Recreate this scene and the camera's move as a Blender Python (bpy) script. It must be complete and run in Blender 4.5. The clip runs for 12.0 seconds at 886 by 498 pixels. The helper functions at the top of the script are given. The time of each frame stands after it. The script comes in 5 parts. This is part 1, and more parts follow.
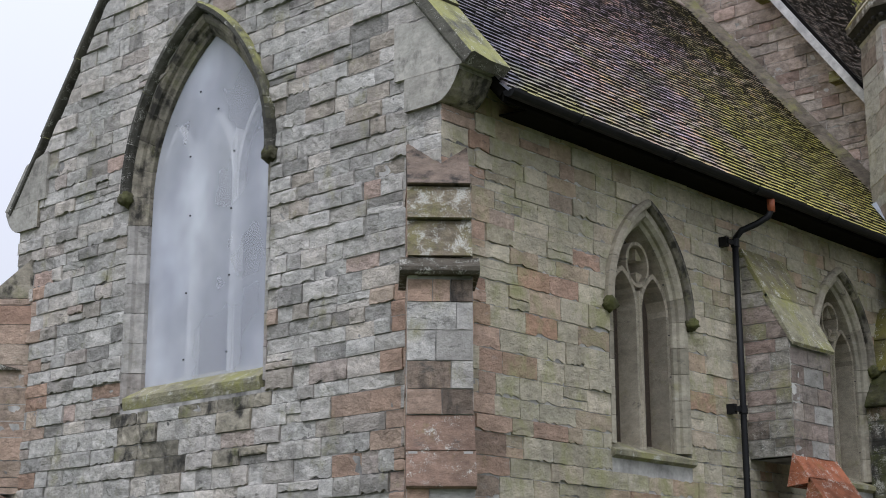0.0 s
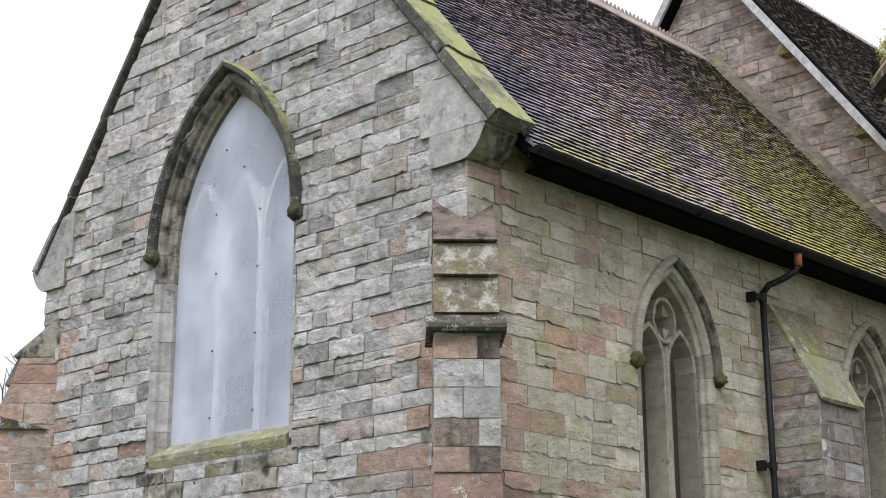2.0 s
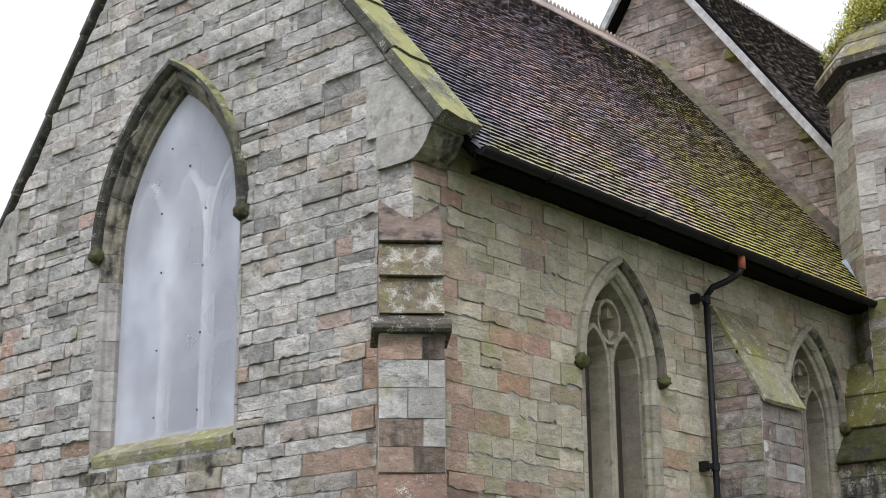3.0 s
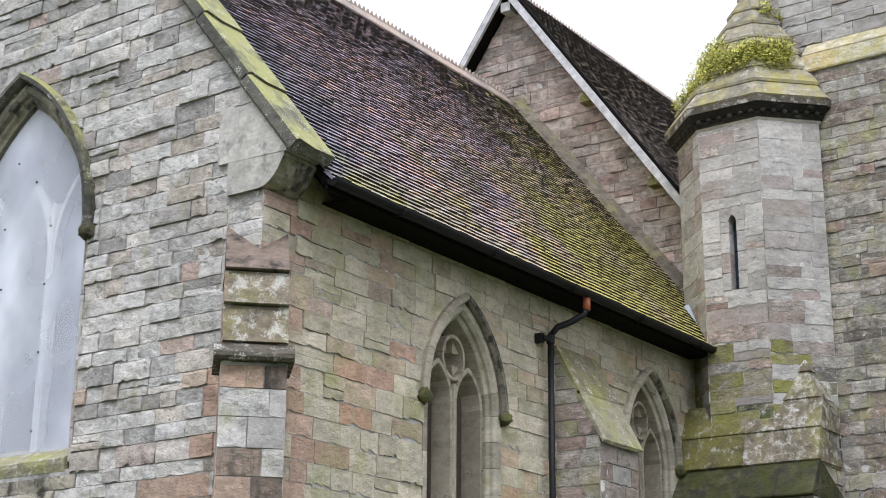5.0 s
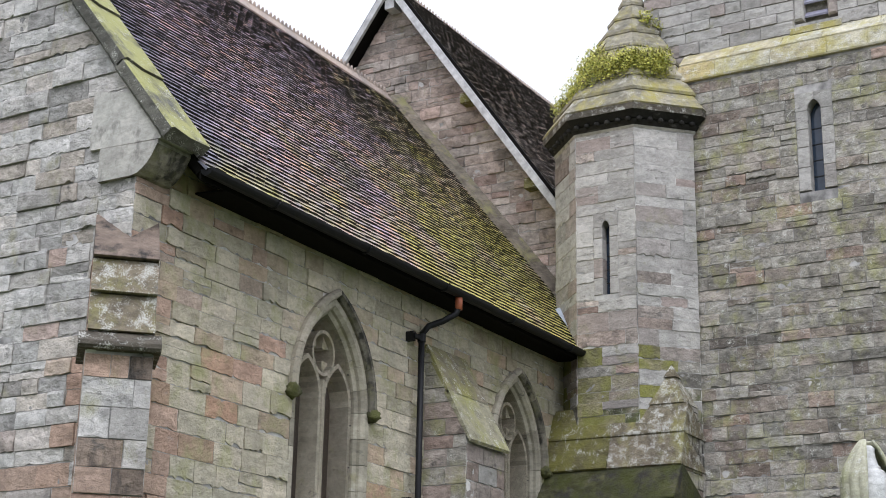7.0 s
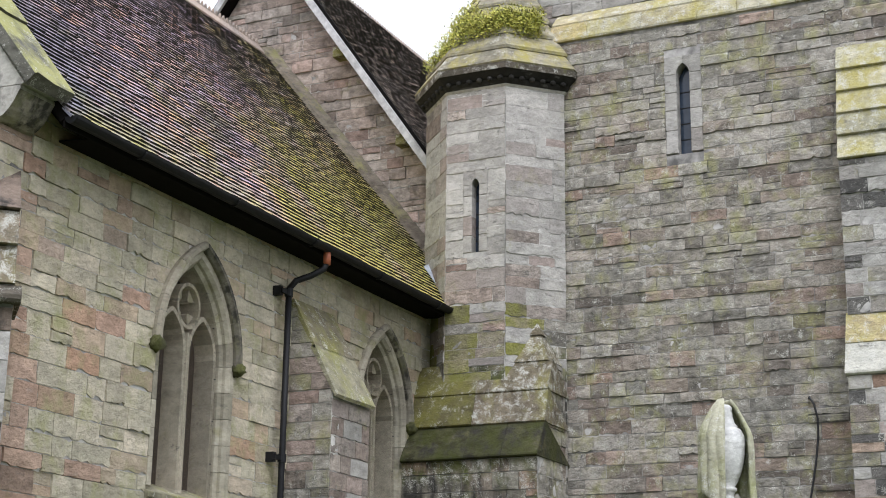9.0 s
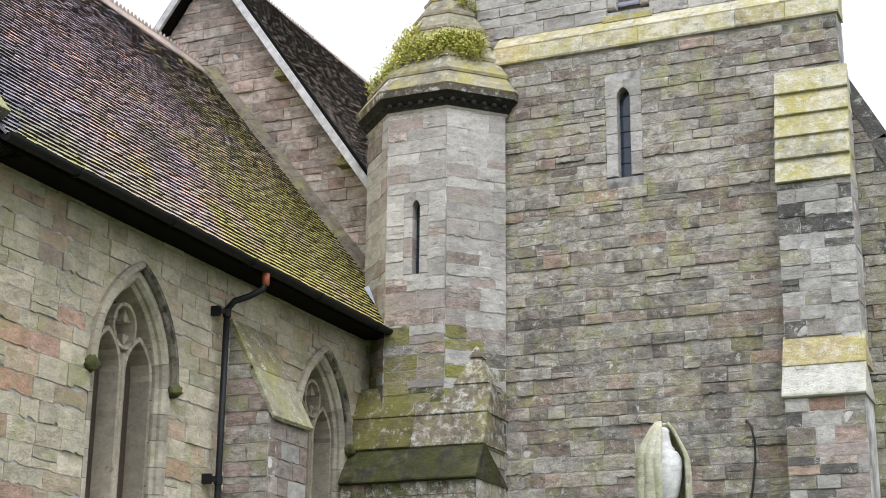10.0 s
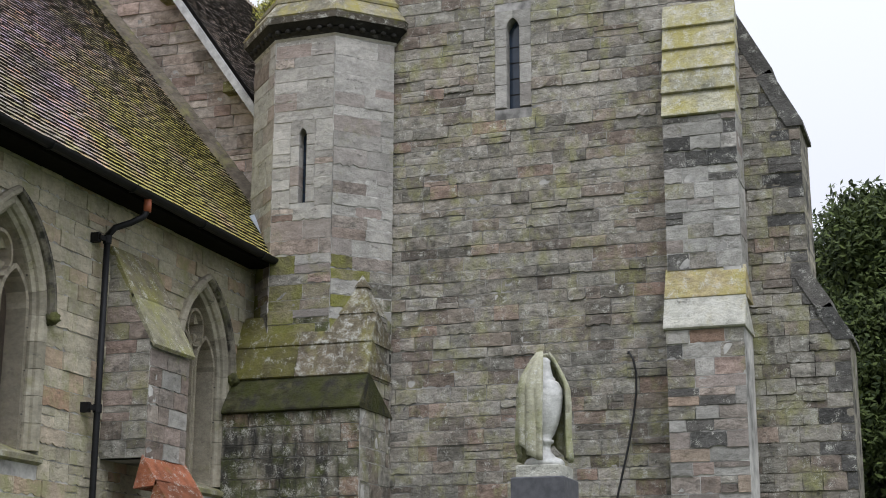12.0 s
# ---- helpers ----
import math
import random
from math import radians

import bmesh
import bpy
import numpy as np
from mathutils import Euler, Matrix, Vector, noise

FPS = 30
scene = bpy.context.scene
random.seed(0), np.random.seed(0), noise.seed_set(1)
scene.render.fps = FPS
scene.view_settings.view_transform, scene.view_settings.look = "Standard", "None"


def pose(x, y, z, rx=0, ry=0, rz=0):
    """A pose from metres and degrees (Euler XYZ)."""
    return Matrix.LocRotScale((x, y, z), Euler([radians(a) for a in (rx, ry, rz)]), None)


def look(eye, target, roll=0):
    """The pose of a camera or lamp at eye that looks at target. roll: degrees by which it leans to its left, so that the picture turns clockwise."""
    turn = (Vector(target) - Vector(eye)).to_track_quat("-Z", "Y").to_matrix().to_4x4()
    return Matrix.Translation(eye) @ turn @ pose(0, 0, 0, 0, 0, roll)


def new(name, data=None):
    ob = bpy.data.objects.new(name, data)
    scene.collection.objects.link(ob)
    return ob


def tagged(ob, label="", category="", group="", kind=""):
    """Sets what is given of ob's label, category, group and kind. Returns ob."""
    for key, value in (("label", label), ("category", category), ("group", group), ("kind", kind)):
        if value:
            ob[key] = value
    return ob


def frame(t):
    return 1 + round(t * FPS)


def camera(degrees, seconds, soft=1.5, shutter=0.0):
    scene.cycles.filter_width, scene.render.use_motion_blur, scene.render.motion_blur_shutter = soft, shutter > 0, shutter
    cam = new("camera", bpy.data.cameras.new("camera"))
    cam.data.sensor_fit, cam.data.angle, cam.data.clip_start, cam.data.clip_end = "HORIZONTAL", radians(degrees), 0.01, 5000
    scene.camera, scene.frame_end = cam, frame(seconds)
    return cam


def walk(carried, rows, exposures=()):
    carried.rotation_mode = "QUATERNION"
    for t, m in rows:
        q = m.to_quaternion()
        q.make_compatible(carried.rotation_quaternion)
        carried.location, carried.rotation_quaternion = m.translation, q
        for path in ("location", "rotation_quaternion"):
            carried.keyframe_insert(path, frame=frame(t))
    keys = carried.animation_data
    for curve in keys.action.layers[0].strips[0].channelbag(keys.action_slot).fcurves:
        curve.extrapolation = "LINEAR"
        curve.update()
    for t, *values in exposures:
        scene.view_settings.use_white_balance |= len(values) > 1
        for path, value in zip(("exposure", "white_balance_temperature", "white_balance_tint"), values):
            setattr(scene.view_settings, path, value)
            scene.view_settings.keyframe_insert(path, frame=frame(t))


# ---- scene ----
cam = camera(32.3, 12.0, soft=1.0)
PATH = [
    (0, (-10.888, -9.917, 1.444), (-9.453, -8.613, 1.935), -0.1),
    (0.5, (-10.867, -9.892, 1.447), (-9.417, -8.614, 1.961), -0.2),
    (1, (-10.865, -9.874, 1.45), (-9.424, -8.588, 1.969), -0.3),
    (1.5, (-10.875, -9.868, 1.452), (-9.462, -8.556, 1.983), -0.3),
    (2, (-10.886, -9.875, 1.456), (-9.486, -8.562, 2.018), -0.2),
    (2.5, (-10.891, -9.893, 1.459), (-9.481, -8.593, 2.027), -0.2),
    (3, (-10.889, -9.915, 1.461), (-9.444, -8.652, 2.022), -0.4),
    (3.2, (-10.888, -9.923, 1.462), (-9.425, -8.678, 2.018), -0.5),
    (5, (-10.862, -9.989, 1.479), (-9.309, -8.881, 2.078), 0.5),
    (5.5, (-10.846, -10.005, 1.482), (-9.276, -8.927, 2.092), 0.7),
    (6, (-10.835, -10.016, 1.483), (-9.238, -8.974, 2.088), 1.0),
    (6.5, (-10.827, -10.023, 1.484), (-9.208, -9.017, 2.091), 1.0),
    (7, (-10.819, -10.026, 1.484), (-9.178, -9.05, 2.082), 1.1),
    (9, (-10.781, -10.037, 1.485), (-9.047, -9.203, 2.031), 0.8),
    (9.5, (-10.755, -10.044, 1.486), (-9.008, -9.248, 2.045), 0.8),
    (10, (-10.723, -10.055, 1.485), (-8.966, -9.292, 2.06), 0.6),
    (10.5, (-10.691, -10.069, 1.482), (-8.931, -9.337, 2.088), 0.5),
    (11, (-10.659, -10.086, 1.478), (-8.881, -9.392, 2.074), 0.5),
    (11.5, (-10.624, -10.102, 1.476), (-8.818, -9.432, 2.016), 0.4),
    (12, (-10.585, -10.118, 1.475), (-8.756, -9.476, 1.966), 0.2),
]
walk(cam, [(t, look(eye, target, roll)) for t, eye, target, roll in PATH],
     exposures=[(0, -0.32, 5840, 14), (1, 0.11, 5840, 14), (2, 0.09, 5900, 14), (3, -0.01, 5990, 14), (5, 0.32, 5900, 14), (5.5, 0.46, 5870, 14), (6.5, 0.32, 5840, 14), (7, 0.15, 5840, 14), (9, 0.26, 5980, 13), (9.5, 0.3, 5980, 13), (10, 0.39, 6020, 12), (10.5, 0.48, 6020, 12), (11, 0.37, 6020, 12), (11.5, 0.25, 6020, 12), (12, -0.22, 5980, 12)])

# ---- light ----
world = bpy.data.worlds.new("overcast")
scene.world = world
world.use_nodes = True
wn = world.node_tree.nodes
wl = world.node_tree.links
sky = wn.new("ShaderNodeTexSky")
sky.sky_type, sky.sun_disc = "NISHITA", False
sky.sun_elevation, sky.sun_rotation = radians(58), radians(-126)
sky.dust_density, sky.air_density = 5.0, 1.0
grey = wn.new("ShaderNodeHueSaturation")
grey.inputs["Saturation"].default_value = 0.12
veil = wn.new("ShaderNodeMix")
veil.data_type = "RGBA"
veil.inputs["Factor"].default_value = 0.78
veil.inputs["B"].default_value = (12.0, 12.0, 12.2, 1)
wl.new(sky.outputs[0], grey.inputs["Color"])
wl.new(grey.outputs[0], veil.inputs["A"])
# an overcast sky is about three times as bright overhead as at the horizon
dome, up_z, rise, shade = wn.new("ShaderNodeTexCoord"), wn.new("ShaderNodeSeparateXYZ"), wn.new("ShaderNodeMapRange"), wn.new("ShaderNodeVectorMath")
wl.new(dome.outputs["Generated"], up_z.inputs[0])
wl.new(up_z.outputs["Z"], rise.inputs["Value"])
rise.inputs["To Min"].default_value, rise.inputs["To Max"].default_value = 0.72, 1.66
shade.operation = "SCALE"
wl.new(veil.outputs["Result"], shade.inputs[0])
wl.new(rise.outputs[0], shade.inputs["Scale"])
wl.new(shade.outputs[0], wn["Background"].inputs["Color"])
wn["Background"].inputs["Strength"].default_value = 0.108
sun = new("sun", bpy.data.lights.new("sun", "SUN"))
sun.data.energy, sun.data.angle, sun.data.color = 1.5, radians(22), (1.0, 0.985, 0.965)
sun.matrix_world = look((-8.5, -5, 17), (0, 0, 4))

# ---- materials ----
def mat_base(name):
    m = bpy.data.materials.new(name)
    m.use_nodes = True
    return m, m.node_tree.nodes, m.node_tree.links, m.node_tree.nodes["Principled BSDF"]


def ramp_node(nodes, stops, mode="LINEAR"):
    r = nodes.new("ShaderNodeValToRGB")
    r.color_ramp.interpolation = mode
    e = r.color_ramp.elements
    while len(e) < len(stops):
        e.new(1.0)
    for el, (p, c) in zip(e, stops):
        el.position = p
        el.color = (*c, 1) if len(c) == 3 else c
    return r


def noise_node(nodes, links, scale, detail=4, stretch=(1, 1, 1), rough=0.6, piece=None):
    """Noise over world positions; with piece, each stone has a stretch of its own."""
    geo = nodes.new("ShaderNodeNewGeometry")
    mp = nodes.new("ShaderNodeMapping")
    mp.inputs["Scale"].default_value = stretch
    links.new(geo.outputs["Position"], mp.inputs["Vector"])
    if piece is not None:
        far = nodes.new("ShaderNodeVectorMath")
        far.operation = "SCALE"
        far.inputs[0].default_value = (31.0, 17.0, 23.0)
        links.new(piece, far.inputs["Scale"])
        links.new(far.outputs[0], mp.inputs["Location"])
    n = nodes.new("ShaderNodeTexNoise")
    n.inputs["Scale"].default_value, n.inputs["Detail"].default_value, n.inputs["Roughness"].default_value = scale, detail, rough
    links.new(mp.outputs[0], n.inputs["Vector"])
    return n


def blend(nodes, links, fac, a, b, mode="MIX"):
    x = nodes.new("ShaderNodeMix")
    x.data_type, x.blend_type = "RGBA", mode
    for sock, v in (("Factor", fac), ("A", a), ("B", b)):
        if isinstance(v, bpy.types.NodeSocket):
            links.new(v, x.inputs[sock])
        elif isinstance(v, (int, float)):
            x.inputs[sock].default_value = v
        else:
            x.inputs[sock].default_value = (*v, 1)
    return x.outputs["Result"]


def piece_random(nodes, links):
    """One number for each piece, whether it is an object or an island of a joined mesh."""
    a, g = nodes.new("ShaderNodeObjectInfo"), nodes.new("ShaderNodeNewGeometry")
    add, fr = nodes.new("ShaderNodeMath"), nodes.new("ShaderNodeMath")
    fr.operation = "FRACT"
    links.new(a.outputs["Random"], add.inputs[0])
    links.new(g.outputs["Random Per Island"], add.inputs[1])
    links.new(add.outputs[0], fr.inputs[0])
    return fr.outputs[0]


def stone_mat(name, stops, moss=0.0, lichen=0.0, stain=0.35, grain=0.26, moss_col=(0.16, 0.17, 0.04), bump=0.6, bright=0.45, soot=0.0, up=False, streak=0.7, run=0.7, spread=0.3):
    m, n, l, p = mat_base(name)
    r = ramp_node(n, stops)
    own = piece_random(n, l)
    l.new(own, r.inputs[0])
    col = r.outputs[0]
    turn, left = n.new("ShaderNodeMath"), n.new("ShaderNodeMath")
    turn.operation, left.operation = "MULTIPLY", "FRACT"
    turn.inputs[1].default_value = 7.31
    l.new(own, turn.inputs[0])
    l.new(turn.outputs[0], left.inputs[0])
    vr = ramp_node(n, [(0.0, (1 - spread,) * 3), (0.25, (1.0,) * 3), (0.8, (1 + 0.5 * spread,) * 3), (1.0, (1 + 0.75 * spread,) * 3)])
    l.new(left.outputs[0], vr.inputs[0])
    col = blend(n, l, 1.0, col, vr.outputs[0], "MULTIPLY")
    fine = noise_node(n, l, 17, 7, (1, 1, 1.5), 0.65)
    fr = ramp_node(n, [(0.25, (1 - grain,) * 3), (0.75, (1 + grain * 0.5,) * 3)])
    l.new(fine.outputs[0], fr.inputs[0])
    col = blend(n, l, 1.0, col, fr.outputs[0], "MULTIPLY")
    mid = noise_node(n, l, 5, 6, (1, 1, 1.6), 0.6, own)
    mr = ramp_node(n, [(0.3, (1 - stain,) * 3), (0.62, (1.08,) * 3)])
    l.new(mid.outputs[0], mr.inputs[0])
    col = blend(n, l, 1.0, col, mr.outputs[0], "MULTIPLY")
    big = noise_node(n, l, 0.9, 4, (1, 1, 0.55))
    br = ramp_node(n, [(0.3, (0.78, 0.79, 0.76)), (0.65, (1.1, 1.08, 1.05))])
    l.new(big.outputs[0], br.inputs[0])
    col = blend(n, l, 1.0, col, br.outputs[0], "MULTIPLY")
    st = noise_node(n, l, 3.6, 9, (1, 1, 2.3), 0.72, own)
    sk = ramp_node(n, [(0.34, (streak,) * 3), (0.41, (0, 0, 0))])
    l.new(st.outputs[0], sk.inputs[0])
    col = blend(n, l, sk.outputs[0], col, (0.10, 0.095, 0.085))
    pale = ramp_node(n, [(0.6, (0, 0, 0)), (0.74, (bright,) * 3)])
    l.new(st.outputs[0], pale.inputs[0])
    col = blend(n, l, pale.outputs[0], col, (0.55, 0.53, 0.49))
    if soot > 0:
        sn = noise_node(n, l, 4.5, 6, (1, 1, run))
        sr = ramp_node(n, [(0.60 - 0.1 * soot, (0, 0, 0)), (0.66 - 0.04 * soot, (min(0.92, soot),) * 3)])
        l.new(sn.outputs[0], sr.inputs[0])
        col = blend(n, l, sr.outputs[0], col, (0.035, 0.033, 0.03))
    if moss > 0:
        mn = noise_node(n, l, 2.2, 7, (1, 1, 0.8), 0.7)
        g = ramp_node(n, [(0.62 - 0.34 * moss, (0, 0, 0)), (0.80 - 0.34 * moss, (0.9,) * 3)])
        l.new(mn.outputs[0], g.inputs[0])
        amount = g.outputs[0]
        if up:
            gn, sx, fl = n.new("ShaderNodeNewGeometry"), n.new("ShaderNodeSeparateXYZ"), n.new("ShaderNodeMapRange")
            l.new(gn.outputs["True Normal"], sx.inputs[0])
            l.new(sx.outputs["Z"], fl.inputs["Value"])
            fl.inputs["From Min"].default_value, fl.inputs["From Max"].default_value = 0.15, 0.5
            both = n.new("ShaderNodeMath")
            both.operation = "MULTIPLY"
            l.new(amount, both.inputs[0])
            l.new(fl.outputs[0], both.inputs[1])
            amount = both.outputs[0]
        col = blend(n, l, amount, col, moss_col)
    if lichen > 0:
        ln = noise_node(n, l, 85, 3, (1, 1, 1), 0.75)
        area = noise_node(n, l, 8, 4)
        mul = n.new("ShaderNodeMath")
        mul.operation = "MULTIPLY"
        l.new(ln.outputs[0], mul.inputs[0])
        l.new(area.outputs[0], mul.inputs[1])
        g = ramp_node(n, [(0.34 - 0.08 * lichen, (0, 0, 0)), (0.365 - 0.08 * lichen, (0.85,) * 3)])
        l.new(mul.outputs[0], g.inputs[0])
        col = blend(n, l, g.outputs[0], col, (0.55, 0.54, 0.48))
    l.new(col, p.inputs["Base Color"])
    p.inputs["Roughness"].default_value = 0.9
    p.inputs["Specular IOR Level"].default_value = 0.25
    b = n.new("ShaderNodeBump")
    b.inputs["Strength"].default_value, b.inputs["Distance"].default_value = bump * 0.7, 0.007
    bn = noise_node(n, l, 30, 5, (1, 1, 1.2), 0.6)
    l.new(bn.outputs[0], b.inputs["Height"])
    b2 = n.new("ShaderNodeBump")
    b2.inputs["Strength"].default_value, b2.inputs["Distance"].default_value = min(1.0, bump * 1.6), 0.045
    bm = noise_node(n, l, 7, 9, (1, 1, 1.35), 0.7)
    l.new(bm.outputs[0], b2.inputs["Height"])
    l.new(b.outputs[0], b2.inputs["Normal"])
    l.new(b2.outputs[0], p.inputs["Normal"])
    return m


def plain_mat(name, c, rough=0.6, metal=0.0, vary=0.25, scale=12, second=None):
    m, n, l, p = mat_base(name)
    t = noise_node(n, l, scale, 5)
    lo = second or tuple(v * (1 - vary) for v in c)
    r = ramp_node(n, [(0.35, lo), (0.65, c)])
    l.new(t.outputs[0], r.inputs[0])
    l.new(r.outputs[0], p.inputs["Base Color"])
    p.inputs["Roughness"].default_value, p.inputs["Metallic"].default_value = rough, metal
    b = n.new("ShaderNodeBump")
    b.inputs["Strength"].default_value, b.inputs["Distance"].default_value = 0.3, 0.004
    t2 = noise_node(n, l, scale * 6, 4)
    l.new(t2.outputs[0], b.inputs["Height"])
    l.new(b.outputs[0], p.inputs["Normal"])
    return m


GREY = [(0.0, (0.30, 0.285, 0.265)), (0.2, (0.40, 0.385, 0.36)), (0.42, (0.35, 0.325, 0.295)), (0.6, (0.44, 0.42, 0.395)),
        (0.70, (0.38, 0.325, 0.265)), (0.79, (0.20, 0.19, 0.175)), (0.88, (0.42, 0.39, 0.35)), (0.965, (0.40, 0.35, 0.31)), (1.0, (0.40, 0.27, 0.215))]
BUFF = [(0.0, (0.33, 0.30, 0.235)), (0.25, (0.40, 0.365, 0.29)), (0.5, (0.36, 0.335, 0.265)), (0.68, (0.43, 0.385, 0.31)),
        (0.8, (0.37, 0.285, 0.215)), (0.9, (0.31, 0.285, 0.22)), (1.0, (0.37, 0.245, 0.175))]
TOWER = [(0.0, (0.235, 0.21, 0.17)), (0.2, (0.33, 0.305, 0.255)), (0.42, (0.275, 0.24, 0.19)), (0.6, (0.36, 0.33, 0.28)),
         (0.75, (0.285, 0.22, 0.165)), (0.86, (0.20, 0.165, 0.135)), (0.94, (0.30, 0.19, 0.135)), (1.0, (0.34, 0.31, 0.255))]
BROWN = [(0.0, (0.22, 0.165, 0.135)), (0.3, (0.29, 0.225, 0.185)), (0.5, (0.25, 0.21, 0.18)), (0.7, (0.34, 0.28, 0.24)), (0.85, (0.27, 0.175, 0.14)), (1.0, (0.36, 0.33, 0.28))]
TURRET = [(0.0, (0.36, 0.33, 0.29)), (0.35, (0.43, 0.40, 0.355)), (0.6, (0.39, 0.36, 0.31)), (0.78, (0.45, 0.42, 0.38)), (0.9, (0.31, 0.25, 0.21)), (1.0, (0.38, 0.27, 0.22))]
RED = [(0.0, (0.40, 0.25, 0.175)), (0.35, (0.45, 0.30, 0.215)), (0.6, (0.36, 0.27, 0.21)), (0.8, (0.42, 0.33, 0.25)), (1.0, (0.38, 0.22, 0.15))]



def soften(stops, gain, keep):
    """The palette, brighter by gain, with part of its colour kept."""
    out = []
    for p, c in stops:
        lum = 0.3 * c[0] + 0.6 * c[1] + 0.1 * c[2]
        out.append((p, tuple(min(0.75, gain * (lum + keep * (v - lum))) for v in c)))
    return out


M_GABLE = stone_mat("grey_rock_faced_sandstone", soften(GREY, 1.36, 0.75), moss=0.16, stain=0.36, soot=0.3, streak=0.7, spread=0.2, bright=0.3, moss_col=(0.25, 0.24, 0.12))
M_SIDE = stone_mat("buff_sandstone", soften(BUFF, 1.36, 1.05), moss=0.38, stain=0.28, moss_col=(0.33, 0.325, 0.16), soot=0.1, streak=0.45, grain=0.2, spread=0.16)
M_TOWER = stone_mat("olive_brown_sandstone", soften(TOWER, 1.12, 0.68), spread=0.32, moss=0.36, stain=0.45, lichen=0.15, moss_col=(0.29, 0.285, 0.13), soot=0.42)
M_NAVE = stone_mat("brown_sandstone", soften(BROWN, 1.3, 0.75), moss=0.1, stain=0.45, soot=0.38, moss_col=(0.2, 0.22, 0.08))
M_TURRET = stone_mat("pale_grey_sandstone", soften(TURRET, 1.02, 0.5), moss=0.1, stain=0.28, bump=0.4, grain=0.2, spread=0.14, moss_col=(0.26, 0.25, 0.14))
M_RED = stone_mat("red_sandstone", soften(RED, 1.12, 0.82), moss=0.06, stain=0.3, soot=0.2, streak=0.4, grain=0.28)
M_DRESSED = stone_mat("dressed_buff_stone", [(0.0, (0.36, 0.33, 0.26)), (0.5, (0.42, 0.385, 0.31)), (1.0, (0.38, 0.35, 0.28))], moss=0.2, stain=0.25, bump=0.25, moss_col=(0.26, 0.25, 0.11))
M_SOOTY = stone_mat("sooty_dressed_stone", [(0.0, (0.20, 0.185, 0.155)), (0.5, (0.34, 0.31, 0.25)), (1.0, (0.24, 0.22, 0.18))], moss=0.25, stain=0.5, bump=0.3, soot=1.0, moss_col=(0.2, 0.2, 0.09))
M_MOSSY = stone_mat("mossy_sill_stone", [(0.0, (0.24, 0.225, 0.16)), (1.0, (0.36, 0.335, 0.235))], moss=0.45, lichen=0.2, stain=0.4, bump=0.5, moss_col=(0.29, 0.285, 0.10))
M_COPING = stone_mat("sooty_coping_stone", [(0.0, (0.075, 0.072, 0.062)), (1.0, (0.13, 0.125, 0.105))], moss=0.8, lichen=0.1, stain=0.4, bump=0.5, moss_col=(0.34, 0.335, 0.13), up=True)
M_SPIRE = stone_mat("olive_spire_stone", [(0.0, (0.26, 0.24, 0.18)), (1.0, (0.37, 0.34, 0.26))], moss=0.45, lichen=0.1, stain=0.5, bump=0.5, bright=0.2, moss_col=(0.32, 0.28, 0.07))
M_RAKE = stone_mat("brown_mossy_stone", [(0.0, (0.14, 0.12, 0.095)), (1.0, (0.22, 0.19, 0.15))], moss=0.3, lichen=0.0, stain=0.5, bump=0.5, moss_col=(0.24, 0.23, 0.09))
# dark cornice stone, blacker still to hold the deep shade under its overhang
M_BLACK = stone_mat("black_stone_with_shade", [(0.0, (0.014, 0.013, 0.012)), (1.0, (0.035, 0.033, 0.028))], stain=0.4, bump=0.4, bright=0.0)
M_DARKMOSS = stone_mat("dark_mossy_carving", [(0.0, (0.05, 0.048, 0.03)), (1.0, (0.10, 0.095, 0.06))], moss=0.5, stain=0.5, moss_col=(0.12, 0.125, 0.04))
M_REDCAP = stone_mat("brown_sandstone_slab", [(0.0, (0.22, 0.15, 0.115)), (1.0, (0.28, 0.19, 0.145))], moss=0.1, lichen=0.15, stain=0.35)
M_LICHEN = stone_mat("lichened_weathering_stone", [(0.0, (0.19, 0.16, 0.115)), (1.0, (0.25, 0.21, 0.15))], moss=0.4, lichen=0.62, stain=0.45, moss_col=(0.23, 0.215, 0.08))
M_YELLOW = stone_mat("yellow_lichened_stone", [(0.0, (0.44, 0.42, 0.31)), (0.6, (0.52, 0.49, 0.37)), (1.0, (0.48, 0.38, 0.19))], moss=0.5, lichen=0.6, stain=0.4, moss_col=(0.38, 0.335, 0.11))
M_WHITE = stone_mat("white_lichened_stone", [(0.0, (0.46, 0.45, 0.39)), (1.0, (0.54, 0.53, 0.48))], moss=0.12, lichen=0.9, stain=0.3, moss_col=(0.42, 0.37, 0.18))
M_GREEN = stone_mat("algae_covered_stone", [(0.0, (0.13, 0.12, 0.055)), (1.0, (0.19, 0.17, 0.085))], moss=0.6, lichen=0.12, stain=0.5, soot=0.4, streak=0.3, bright=0.1, moss_col=(0.16, 0.15, 0.035))
M_DEEPMOSS = stone_mat("deep_wet_moss_stone", [(0.0, (0.06, 0.06, 0.03)), (1.0, (0.13, 0.125, 0.06))], moss=0.5, stain=0.7, soot=1.4, bright=0.1, moss_col=(0.05, 0.056, 0.012))
M_GREENWALL = stone_mat("damp_mossy_masonry", [(0.0, (0.26, 0.24, 0.19)), (0.6, (0.36, 0.335, 0.28)), (1.0, (0.36, 0.24, 0.18))], moss=0.5, lichen=0.5, stain=0.55, soot=1.9, run=0.22, moss_col=(0.09, 0.105, 0.025))
M_SOOTYRED = stone_mat("soot_streaked_red_sandstone", [(0.0, (0.20, 0.155, 0.125)), (1.0, (0.26, 0.205, 0.165))], bright=0.15, moss=0.1, stain=0.4, soot=1.1, run=0.35)
